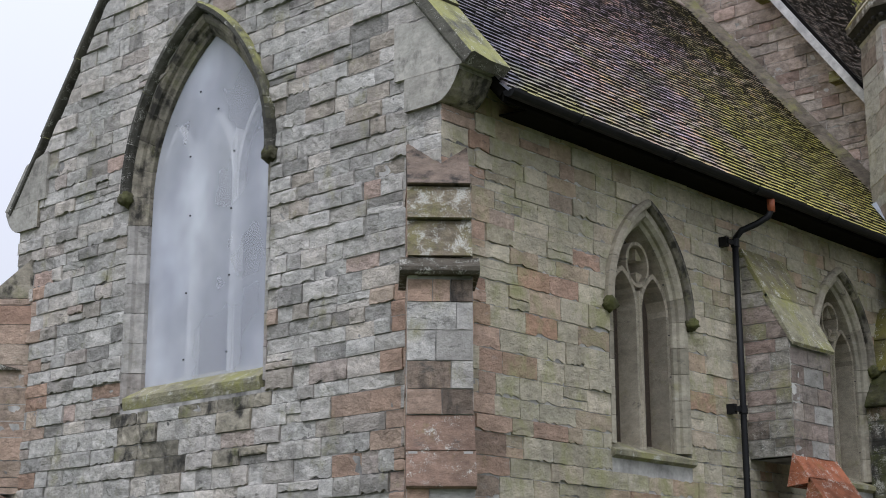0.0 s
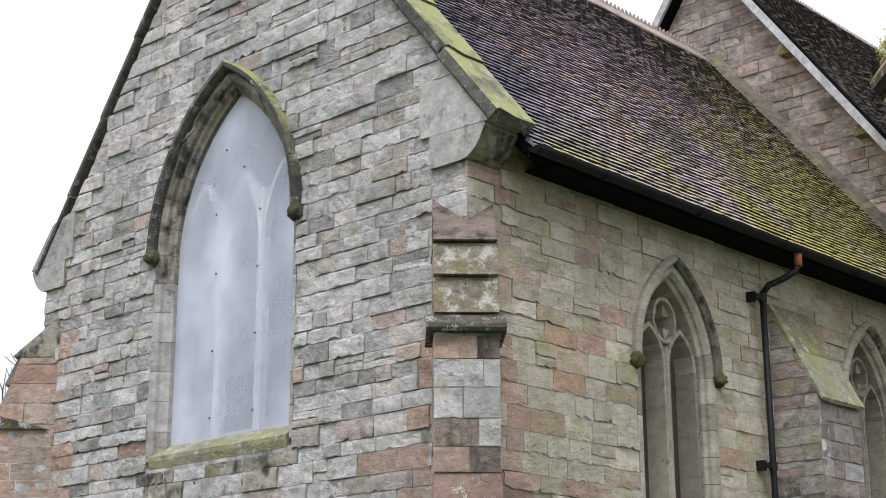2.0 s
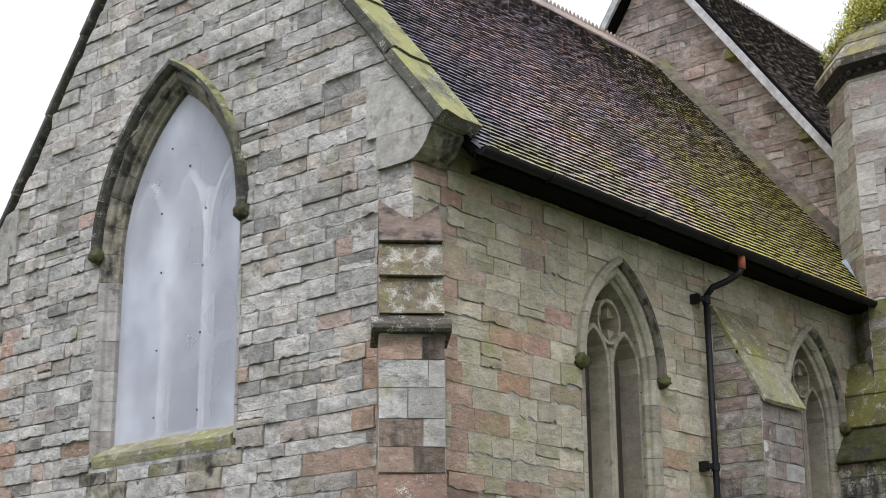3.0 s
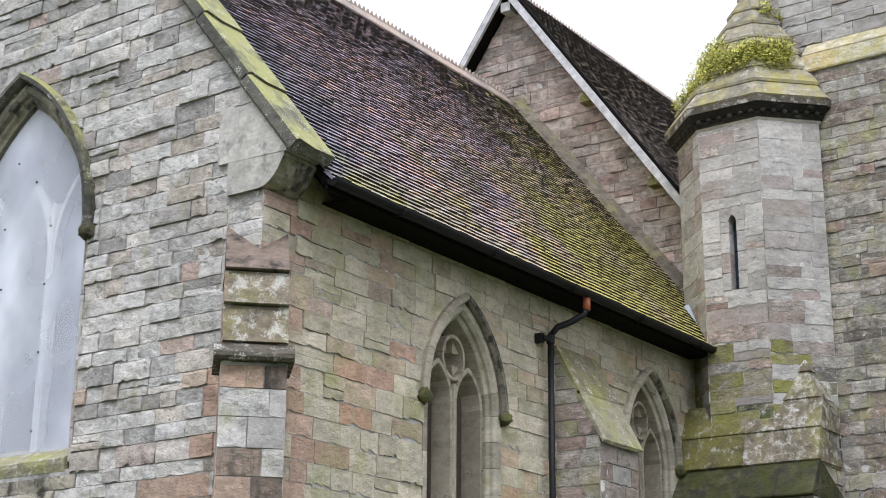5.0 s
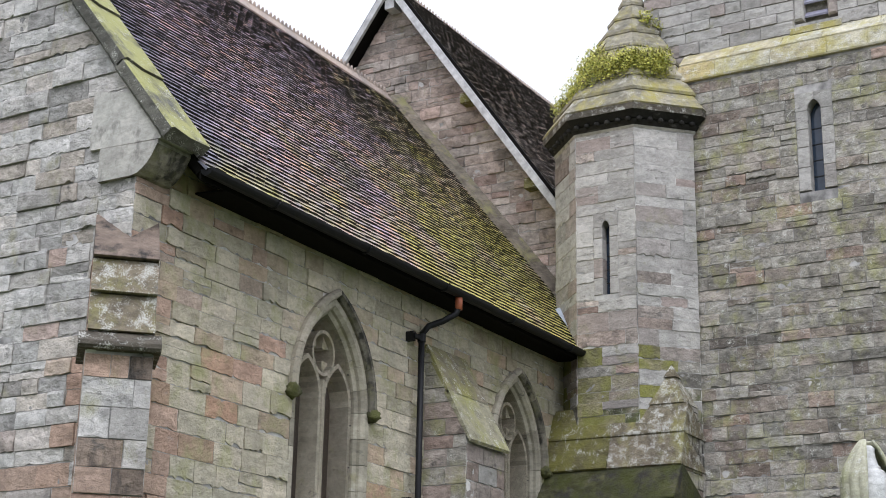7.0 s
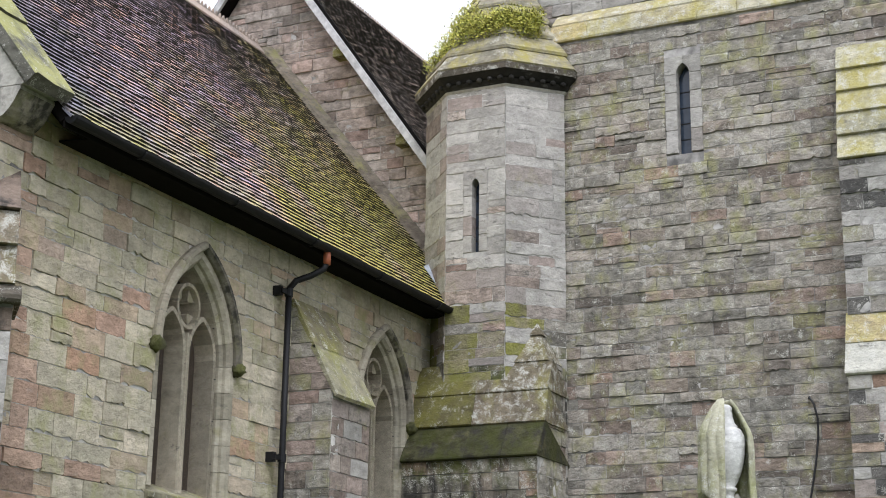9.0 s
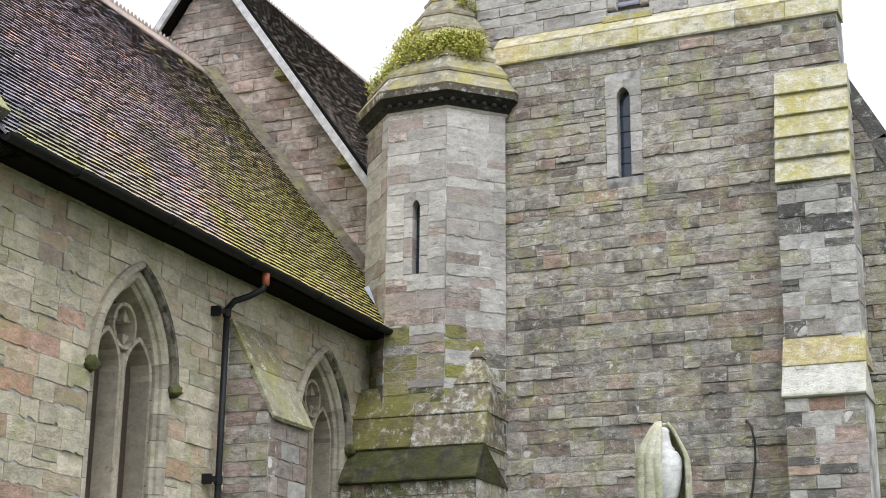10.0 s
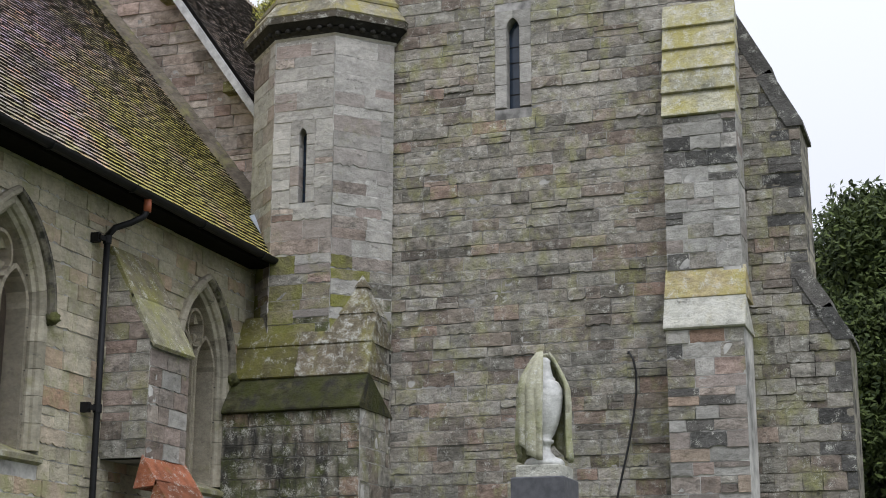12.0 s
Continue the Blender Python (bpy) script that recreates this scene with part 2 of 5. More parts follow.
M_BROACH = stone_mat("white_lichened_broach_stone", [(0.0, (0.16, 0.135, 0.09)), (1.0, (0.22, 0.19, 0.13))], moss=0.3, lichen=0.75, stain=0.5, bright=0.2, moss_col=(0.27, 0.25, 0.08))
M_DRIP = stone_mat("dark_lichened_drip_stone", [(0.0, (0.085, 0.075, 0.06)), (1.0, (0.14, 0.12, 0.09))], moss=0.15, lichen=0.5, stain=0.4, bright=0.1)
M_MOSSWALL = stone_mat("green_mossy_wall_stone", [(0.0, (0.20, 0.185, 0.10)), (1.0, (0.30, 0.27, 0.17))], moss=0.62, stain=0.4, moss_col=(0.21, 0.21, 0.05))
M_MORTAR = plain_mat("lime_mortar", (0.60, 0.58, 0.54), 0.95, vary=0.7, scale=2.5)
M_OLDMORTAR = plain_mat("weathered_mortar", (0.50, 0.48, 0.45), 0.95, vary=0.8, scale=2.5)
M_CORBEL = stone_mat("smooth_grey_kneeler_stone", [(0.0, (0.37, 0.355, 0.32)), (1.0, (0.41, 0.395, 0.36))], stain=0.25, bump=0.15, soot=0.45, streak=0.3, grain=0.25)
M_IRON = plain_mat("black_painted_cast_iron", (0.010, 0.010, 0.011), 0.55, 0.0, 0.4)
M_IRON.node_tree.nodes["Principled BSDF"].inputs["Specular IOR Level"].default_value = 0.25
M_RUST = plain_mat("orange_plastic_pipe", (0.40, 0.115, 0.05), 0.5)
M_LEAD = plain_mat("weathered_lead", (0.48, 0.52, 0.58), 0.5, 0.3)
M_TIMBER = plain_mat("weathered_painted_timber", (0.52, 0.51, 0.50), 0.7, vary=0.4, scale=7)
# board wood kept near black, so the eaves' shade is partly in its colour
M_DARKWOOD = plain_mat("shade_dark_board", (0.010, 0.009, 0.008), 0.95)
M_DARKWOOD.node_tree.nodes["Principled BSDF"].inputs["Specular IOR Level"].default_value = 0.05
M_LOUVRE = plain_mat("grey_louvre_slate", (0.30, 0.29, 0.36), 0.6)
M_URN = stone_mat("pale_memorial_stone", [(0.0, (0.58, 0.58, 0.57)), (1.0, (0.64, 0.64, 0.63))], moss=0.0, streak=0.3, lichen=0.3, stain=0.25, bump=0.3)
M_DRAPE = stone_mat("algae_stained_memorial_stone", [(0.0, (0.38, 0.37, 0.28)), (1.0, (0.42, 0.41, 0.31))], moss=0.5, lichen=0.2, stain=0.3, bump=0.4, moss_col=(0.27, 0.28, 0.12))
M_SLATE = plain_mat("dark_slate_plinth", (0.09, 0.09, 0.10), 0.6, vary=0.4)
M_BARK = plain_mat("brown_bark", (0.12, 0.095, 0.07), 0.9, vary=0.5)
M_CABLE = plain_mat("black_cable_sheath", (0.015, 0.015, 0.016), 0.5)
M_DARKSTONE = stone_mat("blackened_sandstone", [(0.0, (0.10, 0.098, 0.095)), (1.0, (0.17, 0.16, 0.15))], stain=0.4, lichen=0.2)
M_OLIVE = stone_mat("olive_mossy_weathering_stone", [(0.0, (0.19, 0.17, 0.12)), (1.0, (0.27, 0.235, 0.17))], moss=0.5, lichen=0.15, stain=0.4, bump=0.5, moss_col=(0.235, 0.225, 0.075))
M_TERRA = stone_mat("terracotta_weathering_slab", [(0.0, (0.36, 0.13, 0.07)), (1.0, (0.42, 0.17, 0.09))], stain=0.4, lichen=0.3, moss=0.15)


def tile_mat(name, cols, moss_hi):
    m, n, l, p = mat_base(name)
    r = ramp_node(n, cols)
    patch = noise_node(n, l, 1.1, 4)
    mixr = n.new("ShaderNodeMapRange")
    mixr.inputs["From Min"].default_value, mixr.inputs["From Max"].default_value = 0.3, 0.7
    l.new(patch.outputs[0], mixr.inputs["Value"])
    half = n.new("ShaderNodeMix")
    half.inputs["Factor"].default_value = 0.5
    l.new(mixr.outputs[0], half.inputs["A"])
    l.new(piece_random(n, l), half.inputs["B"])
    l.new(half.outputs["Result"], r.inputs[0])
    f = noise_node(n, l, 30, 5)
    fr = ramp_node(n, [(0.3, (0.95,) * 3), (0.7, (1.9,) * 3)])
    l.new(f.outputs[0], fr.inputs[0])
    col = blend(n, l, 1.0, r.outputs[0], fr.outputs[0], "MULTIPLY")
    # moss grows more towards the damp west end of the slope, in drifts
    geo = n.new("ShaderNodeNewGeometry")
    sep = n.new("ShaderNodeSeparateXYZ")
    l.new(geo.outputs["Position"], sep.inputs[0])
    mr = n.new("ShaderNodeMapRange")
    for k, v in zip(("From Min", "From Max", "To Min", "To Max"), (0.5, 10.5, -0.10, moss_hi)):
        mr.inputs[k].default_value = v
    l.new(sep.outputs["X"], mr.inputs["Value"])
    # the east end keeps a cool slate-grey weathering
    cool = n.new("ShaderNodeMapRange")
    for k, v in zip(("From Min", "From Max", "To Min", "To Max"), (0.8, 4.2, 0.3, -0.3)):
        cool.inputs[k].default_value = v
    l.new(sep.outputs["X"], cool.inputs["Value"])
    cn = noise_node(n, l, 1.3, 5, (1, 1, 1), 0.6)
    cs = n.new("ShaderNodeMath")
    l.new(cool.outputs[0], cs.inputs[0])
    l.new(cn.outputs[0], cs.inputs[1])
    cr = ramp_node(n, [(0.42, (0, 0, 0)), (0.75, (0.8,) * 3)])
    l.new(cs.outputs[0], cr.inputs[0])
    if moss_hi > 0:
        col = blend(n, l, cr.outputs[0], col, (0.135, 0.145, 0.185))
    mn = noise_node(n, l, 0.8, 6, (1, 1, 1), 0.65)
    hr = n.new("ShaderNodeMapRange")
    for k, v in zip(("From Min", "From Max", "To Min", "To Max"), (6.8, 11.5, 0.10, -0.20)):
        hr.inputs[k].default_value = v
    l.new(sep.outputs["Z"], hr.inputs["Value"])
    both = n.new("ShaderNodeMath")
    l.new(mr.outputs[0], both.inputs[0])
    l.new(hr.outputs[0], both.inputs[1])
    add = n.new("ShaderNodeMath")
    l.new(both.outputs[0], add.inputs[0])
    l.new(mn.outputs[0], add.inputs[1])
    g = ramp_node(n, [(0.5, (0, 0, 0)), (0.72, (0.85,) * 3)])
    l.new(add.outputs[0], g.inputs[0])
    mossc = noise_node(n, l, 9, 4)
    mc = ramp_node(n, [(0.35, (0.20, 0.185, 0.03)), (0.65, (0.56, 0.53, 0.085))])
    l.new(mossc.outputs[0], mc.inputs[0])
    col = blend(n, l, g.outputs[0], col, mc.outputs[0])
    l.new(col, p.inputs["Base Color"])
    p.inputs["Roughness"].default_value = 0.75
    b = n.new("ShaderNodeBump")
    b.inputs["Strength"].default_value, b.inputs["Distance"].default_value = 0.5, 0.006
    bn = noise_node(n, l, 60, 4)
    l.new(bn.outputs[0], b.inputs["Height"])
    l.new(b.outputs[0], p.inputs["Normal"])
    return m


M_TILE = tile_mat("weathered_clay_tile", [(0.0, (0.115, 0.105, 0.115)), (0.25, (0.20, 0.17, 0.185)), (0.42, (0.27, 0.20, 0.185)), (0.58, (0.30, 0.255, 0.32)), (0.74, (0.41, 0.25, 0.17)), (0.88, (0.33, 0.29, 0.30)), (1.0, (0.14, 0.13, 0.14))], 0.3)
# near-black tile edges: the shade between the courses is put into their colour
M_BUTT = plain_mat("shade_dark_tile_edge", (0.018, 0.017, 0.013), 0.9)
M_NTILE = tile_mat("dark_clay_tile", [(0.0, (0.13, 0.115, 0.105)), (0.5, (0.22, 0.18, 0.15)), (1.0, (0.29, 0.225, 0.175))], 0.02)


def sheet_mat():
    m, n, l, p = mat_base("milky_polycarbonate_sheet")
    t = noise_node(n, l, 0.8, 4, (1, 1, 0.75), 0.5)
    r = ramp_node(n, [(0.3, (0.54, 0.56, 0.63)), (0.5, (0.64, 0.66, 0.72)), (0.7, (0.78, 0.80, 0.84))])
    l.new(t.outputs[0], r.inputs[0])
    l.new(r.outputs[0], p.inputs["Base Color"])
    p.inputs["Roughness"].default_value = 0.2
    p.inputs["Specular IOR Level"].default_value = 0.7
    cloud = noise_node(n, l, 0.7, 3, (1, 1, 0.9), 0.5)
    a = ramp_node(n, [(0.36, (0.34,) * 3), (0.5, (0.46,) * 3), (0.64, (0.68,) * 3)])
    l.new(cloud.outputs[0], a.inputs[0])
    l.new(a.outputs[0], p.inputs["Alpha"])
    return m


def glass_mat(name, c, rough, alpha):
    m, n, l, p = mat_base(name)
    t = noise_node(n, l, 7, 4)
    r = ramp_node(n, [(0.3, tuple(v * 0.6 for v in c)), (0.7, c)])
    l.new(t.outputs[0], r.inputs[0])
    l.new(r.outputs[0], p.inputs["Base Color"])
    p.inputs["Roughness"].default_value, p.inputs["Alpha"].default_value = rough, alpha
    return m


M_SHEET = sheet_mat()
M_GLASS = glass_mat("dark_leaded_glass", (0.024, 0.019, 0.016), 0.3, 1.0)
M_COVER = glass_mat("dusty_storm_glazing", (0.30, 0.22, 0.155), 0.3, 0.07)
M_SLIT = glass_mat("blue_grey_slit_glass", (0.03, 0.045, 0.07), 0.08, 1.0)

# ---- mesh helpers ----
RNG = random.Random(7)


def mesh_ob(name, verts, faces, mat, parent=None, label="", smooth=False):
    me = bpy.data.meshes.new(name)
    me.from_pydata(verts, [], faces)
    me.update()
    me.materials.append(mat)
    ob = new(name, me)
    if smooth:
        for q in me.polygons:
            q.use_smooth = True
    if parent:
        ob.parent = parent
    if label:
        ob["label"] = label
    return ob


def root(name, label, category, kind="", group=""):
    return tagged(new(name), label, category, group, kind)


class Geo:
    """Gathers vertices and faces of one mesh."""

    def __init__(self):
        self.v, self.f = [], []

    def add(self, v, f):
        o = len(self.v)
        self.v += [tuple(p) for p in v]
        self.f += [tuple(i + o for i in q) for q in f]
        return self

    def box(self, a, b):
        (x0, y0, z0), (x1, y1, z1) = a, b
        v = [(x, y, z) for x in (x0, x1) for y in (y0, y1) for z in (z0, z1)]
        return self.add(v, [(0, 1, 3, 2), (4, 6, 7, 5), (0, 4, 5, 1), (2, 3, 7, 6), (0, 2, 6, 4), (1, 5, 7, 3)])

    def prism(self, ring_a, ring_b):
        k = len(ring_a)
        side = [(i, (i + 1) % k, k + (i + 1) % k, k + i) for i in range(k)]
        return self.add(list(ring_a) + list(ring_b), side + [tuple(range(k))[::-1], tuple(range(k, 2 * k))])

    def tube(self, pts, r, k=10):
        rings = []
        pts = [Vector(p) for p in pts]
        for i, p in enumerate(pts):
            d = (pts[min(i + 1, len(pts) - 1)] - pts[max(i - 1, 0)]).normalized()
            a = d.orthogonal().normalized() if abs(d.z) > 0.95 else d.cross(Vector((0, 0, 1))).normalized()
            b = d.cross(a)
            rr = r[i] if isinstance(r, (list, tuple)) else r
            rings.append([p + rr * (math.cos(2 * math.pi * j / k) * a + math.sin(2 * math.pi * j / k) * b) for j in range(k)])
        v = [q for g in rings for q in g]
        f = [(i * k + j, i * k + (j + 1) % k, (i + 1) * k + (j + 1) % k, (i + 1) * k + j) for i in range(len(pts) - 1) for j in range(k)]
        f += [tuple(range(k))[::-1], tuple(range((len(pts) - 1) * k, len(pts) * k))]
        return self.add(v, f)

    def lathe(self, prof, centre, k=16):
        cx, cy, cz = centre
        v = [(cx + r * math.cos(2 * math.pi * j / k), cy + r * math.sin(2 * math.pi * j / k), cz + z) for r, z in prof for j in range(k)]
        n = len(prof)
        f = [(i * k + j, i * k + (j + 1) % k, (i + 1) * k + (j + 1) % k, (i + 1) * k + j) for i in range(n - 1) for j in range(k)]
        f += [tuple(range(k))[::-1], tuple(range((n - 1) * k, n * k))]
        return self.add(v, f)

    def out(self, name, mat, parent=None, label="", smooth=False):
        return mesh_ob(name, self.v, self.f, mat, parent, label, smooth)


class Plane:
    """A wall's face: o its origin, u along it, n outward; height is z."""

    def __init__(self, o, u, n):
        self.o, self.u, self.n = Vector(o), Vector(u).normalized(), Vector(n).normalized()

    def at(self, s, z, out=0.0):
        p = self.o + s * self.u + out * self.n
        return (p.x, p.y, p.z + z)


def bevel_block(pl, s0, s1, z0, z1, back, front, e=0.012, jig=0.0):
    """A dressed block on a wall's face with chamfered front edges."""
    j = lambda: RNG.uniform(-jig, jig)
    v = []
    for out, i in ((back, 0), (front - e, 0), (front, e)):
        for s, z in ((s0 + i, z0 + i), (s1 - i, z0 + i), (s1 - i, z1 - i), (s0 + i, z1 - i)):
            v.append(pl.at(s, z, out + j()))
    f = [(a * 4 + k, a * 4 + (k + 1) % 4, a * 4 + 4 + (k + 1) % 4, a * 4 + 4 + k) for a in (0, 1) for k in range(4)]
    return v, f + [(8, 9, 10, 11), (3, 2, 1, 0)]


def rough_stone(pl, quad, proud, rough, ragged=0.012, warp=None):
    """A rock-faced stone: overhanging ragged foot, weathered sloping head. quad: (s0 and s1 at its foot, s0 and s1 at its head, z0, z1)."""
    a0, a1, b0, b1, z0, z1 = quad
    nu, rows = max(5, min(11, int((a1 - a0) / 0.06) + 3)), (0.0, 0.15, 0.5, 0.82, 1.0)
    nv, seed = len(rows), RNG.uniform(0, 90)
    tilt, lean = RNG.uniform(-0.35, 0.35) * rough, RNG.uniform(-0.35, 0.35) * rough
    worn = RNG.choice((0.1, 0.3, 0.8, 1.3, 2.0))
    v = []
    for j, tv in enumerate(rows):
        for i in range(nu):
            tu = i / (nu - 1)
            if 0 < i < nu - 1:
                tu += RNG.uniform(-0.25, 0.25) / (nu - 1)
            s = (a0 + (a1 - a0) * tu) * (1 - tv) + (b0 + (b1 - b0) * tu) * tv
            z = z0 + (z1 - z0) * tv
            edge = i in (0, nu - 1) or j in (0, nv - 1)
            lift = 1.0 if rough < 0.01 else (0.95, 1.0, 1.0, 0.95, 0.7)[j] * (0.85 if i in (0, nu - 1) else 1.0)
            relief = noise.noise((s * 5 + seed, z * 8, seed)) + 0.7 * noise.noise((s * 14, z * 19 + seed, seed))
            out = proud * lift + rough * relief * (0.55 if edge else 1.0) + tilt * (tv - 0.5) + lean * (tu - 0.5)
            bite = max(0.0, noise.noise((s * 15 + seed, seed, 1.7)) + 0.25 * RNG.uniform(-1, 1)) * ragged * worn * 2.2
            if j == 0:
                z += min(bite, 0.3 * (z1 - z0))
            elif j == nv - 1:
                z -= min(bite * 0.35, 0.15 * (z1 - z0))
            if i in (0, nu - 1):
                s += RNG.uniform(-0.3, 0.3) * ragged
            v.append(pl.at(s, z + (warp(s, z) if warp else 0.0), out))
    f = [(j * nu + i, j * nu + i + 1, (j + 1) * nu + i + 1, (j + 1) * nu + i) for j in range(nv - 1) for i in range(nu - 1)]
    ring = list(range(nu)) + [j * nu + nu - 1 for j in range(1, nv)] + [(nv - 1) * nu + i for i in range(nu - 2, -1, -1)] + [j * nu for j in range(nv - 2, 0, -1)]
    base = len(v)
    for k in ring:
        v.append(tuple(Vector(v[k]) - pl.n * (proud + 0.045)))
    m = len(ring)
    f += [(ring[k], base + k, base + (k + 1) % m, ring[(k + 1) % m]) for k in range(m)]
    return v, f


def masonry(parent, pl, spans, z0, z1, mat, near, course=(0.115, 0.2), length=(0.2, 0.5), proud=0.012, rough=0.012, joint=0.011,
            core=0.5, pieces=300, name="stone", core_strip=0.06, bed=None, sink=0.016, ragged=0.008, wave=0.0, jumpers=0.05):
    """Courses of squared stones over the face. spans(z) gives the stretches [(s0, s1), ...] that are wall at that height."""
    z, rows = z0, []
    while z < z1 - 0.05:
        h = min(RNG.uniform(*course), z1 - z)
        rows.append((z, z + h))
        z += h
    made = []
    shift = RNG.uniform(0, 40)
    warp = (lambda s, q: wave * noise.noise((s * 0.7, q * 1.1, shift)) + 0.4 * wave * noise.noise((s * 2.3, q * 3.0, shift))) if wave else None
    for a, b in rows:
        lo, hi = spans(a + 0.01), spans(b - 0.01)
        if len(lo) != len(hi):
            lo = hi = max(lo, hi, key=len)
        for (l0, l1), (h0, h1) in zip(lo, hi):
            wide = min(l1, h1) - max(l0, h0)
            if wide < 0.06:
                continue
            cuts, s = [], max(l0, h0)
            end = min(l1, h1)
            while end - s > 0.02:
                w = RNG.uniform(*length) * (1.15 if RNG.random() < 0.3 else 1)
                if end - s - w < length[0] * 0.6:
                    w = end - s
                cuts.append((s, s + w))
                s += w
            for k, (c0, c1) in enumerate(cuts):
                f0, f1, g0, g1 = c0, c1, c0, c1
                if k == 0:
                    f0, g0 = l0, h0
                if k == len(cuts) - 1:
                    f1, g1 = l1, h1
                g = joint / 2
                split = [(a, b)]
                if b - a > 0.17 and RNG.random() < jumpers:
                    mid = a + (b - a) * RNG.uniform(0.4, 0.6)
                    split = [(a, mid), (mid, b)]
                for p, q in split:
                    pr = proud * RNG.choice((0.15, 0.25, 0.4, 0.6, 1.0, 1.7))
                    m = mat((c0 + c1) / 2, (p + q) / 2) if callable(mat) else mat
                    made.append(((c0 + c1) / 2, m, rough_stone(pl, (f0 + g, f1 - g, g0 + g, g1 - g, p + g, q - g), pr, rough, ragged, warp)))
    made.sort(key=lambda t: abs(t[0] - near))
    for _, m, (v, f) in made[:pieces]:
        mesh_ob(name, v, f, m, parent)
    rest = {}
    for _, m, (v, f) in made[pieces:]:
        rest.setdefault(m, Geo()).add(v, f)
    for m, geo in rest.items():
        tagged(geo.out("stonework", m, parent), kind="stuff")
    body, z = Geo(), z0
    while z < z1 - 1e-4:
        b = min(z + core_strip, z1)
        lo, hi = spans(z + 0.001), spans(b - 0.001)
        while lo == hi and b < z1 - 1e-4 and spans(min(b + core_strip, z1) - 0.001) == lo:
            b = min(b + core_strip, z1)
        if len(lo) != len(hi):
            lo = hi = max(lo, hi, key=len)
        if lo:
            for (l0, l1), (h0, h1) in zip(lo, hi):
                body.prism([pl.at(l0, z, -sink), pl.at(l1, z, -sink), pl.at(h1, b, -sink), pl.at(h0, b, -sink)],
                           [pl.at(l0, z, -core), pl.at(l1, z, -core), pl.at(h1, b, -core), pl.at(h0, b, -core)])
        z = b
    tagged(body.out("wall_core", bed or M_MORTAR, parent, "lime mortar bedding"), kind="stuff")


def arch_half(a, h, off, z):
    """Half width of a pointed arch, grown by off, at the height z above its springing."""
    r = (a * a + h * h) / (2 * a)
    if z <= 0:
        return a + off
    d = (r + off) ** 2 - z * z
    return max(0.0, math.sqrt(d) - (r - a)) if d > 0 else 0.0


def arch_path(a, h, off, foot, n=14):
    """Points (s, z) from the left foot over the apex to the right foot; springing at z = 0."""
    r = (a * a + h * h) / (2 * a)
    top = math.acos(min(1.0, (r - a) / (r + off)))
    right = [((r + off) * math.cos(top * k / n) - (r - a), (r + off) * math.sin(top * k / n)) for k in range(n + 1)]
    left = [(-s, z) for s, z in right]
    return ([(-(a + off), -foot)] if foot > 0 else []) + left + right[::-1][1:] + ([(a + off, -foot)] if foot > 0 else [])


def arch_band(pl, cs, spring, a, h, foot, prof, mat, parent, name, cut=0.34, gap=0.006, n=14):
    """A moulded band round a pointed opening, cut into separate stones. prof: (offset outward, height over the face) round its section."""
    paths = [arch_path(a, h, o, foot, n) for o, _ in prof]
    k, m = len(prof), len(paths[0])
    pts = []
    for i in range(m):
        pts.append([Vector(pl.at(cs + paths[q][i][0], spring + paths[q][i][1], prof[q][1])) for q in range(k)])
    # resample along the way into stones
    length = [0.0]
    for i in range(1, m):
        length.append(length[-1] + (pts[i][0] - pts[i - 1][0]).length)
    total = length[-1]
    num = max(2, int(total / cut))
    num += num % 2

    def section(t):
        i = max(0, min(m - 2, next((j for j in range(m - 1) if length[j + 1] >= t), m - 2)))
        w = (t - length[i]) / max(1e-6, length[i + 1] - length[i])
        return [pts[i][q].lerp(pts[i + 1][q], w) for q in range(k)]

    for b in range(num):
        t0, t1 = total * b / num + gap / 2, total * (b + 1) / num - gap / 2
        ts = [t0] + [t for t in length if t0 + 0.02 < t < t1 - 0.02] + [t1]
        g = Geo()
        v = [p for t in ts for p in section(t)]
        f = [(i * k + q, i * k + (q + 1) % k, (i + 1) * k + (q + 1) % k, (i + 1) * k + q) for i in range(len(ts) - 1) for q in range(k)]
        g.add(v, f + [tuple(range(k))[::-1], tuple(range((len(ts) - 1) * k, len(ts) * k))])
        g.out(name, mat(b / num) if callable(mat) else mat, parent)


def head_stop(pl, s, z, parent, mat, r=0.085):
    """A carved stop at the foot of a hood mould: a lumpy foliate knob."""
    g = Geo()
    me = bmesh.new()
    bmesh.ops.create_icosphere(me, subdivisions=3, radius=r)
    for v in me.verts:
        d = 1 + 0.45 * noise.noise(v.co * 26 + Vector((s, z, 0))) + 0.25 * noise.noise(v.co * 70)
        v.co = v.co * d
    c = Vector(pl.at(s, z, 0.05))
    g.add([tuple(c + v.co) for v in me.verts], [[v.index for v in q.verts] for q in me.faces])
    me.free()
    return g.out("label_stop", mat, parent, "mossy carved label stop", smooth=True)

# ---- ground ----
g = Geo()
g.add([(-600, -600, 0), (600, -600, 0), (600, 600, 0), (-600, 600, 0)], [(0, 1, 2, 3)])
M_GRASS = plain_mat("churchyard_grass", (0.075, 0.10, 0.03), 0.95, vary=0.5, scale=2)
tagged(g.out("ground", M_GRASS), "short green churchyard grass", "ground", kind="structure")

# ---- chancel walls ----
YC, WIDE, LONG = 3.82, 7.65, 10.05
GABLE = Plane((0, 0, 0), (0, 1, 0), (-1, 0, 0))
SIDE = Plane((0, 0, 0), (1, 0, 0), (0, -1, 0))
EW = dict(c=3.89, spring=6.62, a=1.12, h=1.95, sill=4.15)
SW = dict(c=3.56, spring=5.05, a=0.62, h=1.08, sill=3.5)


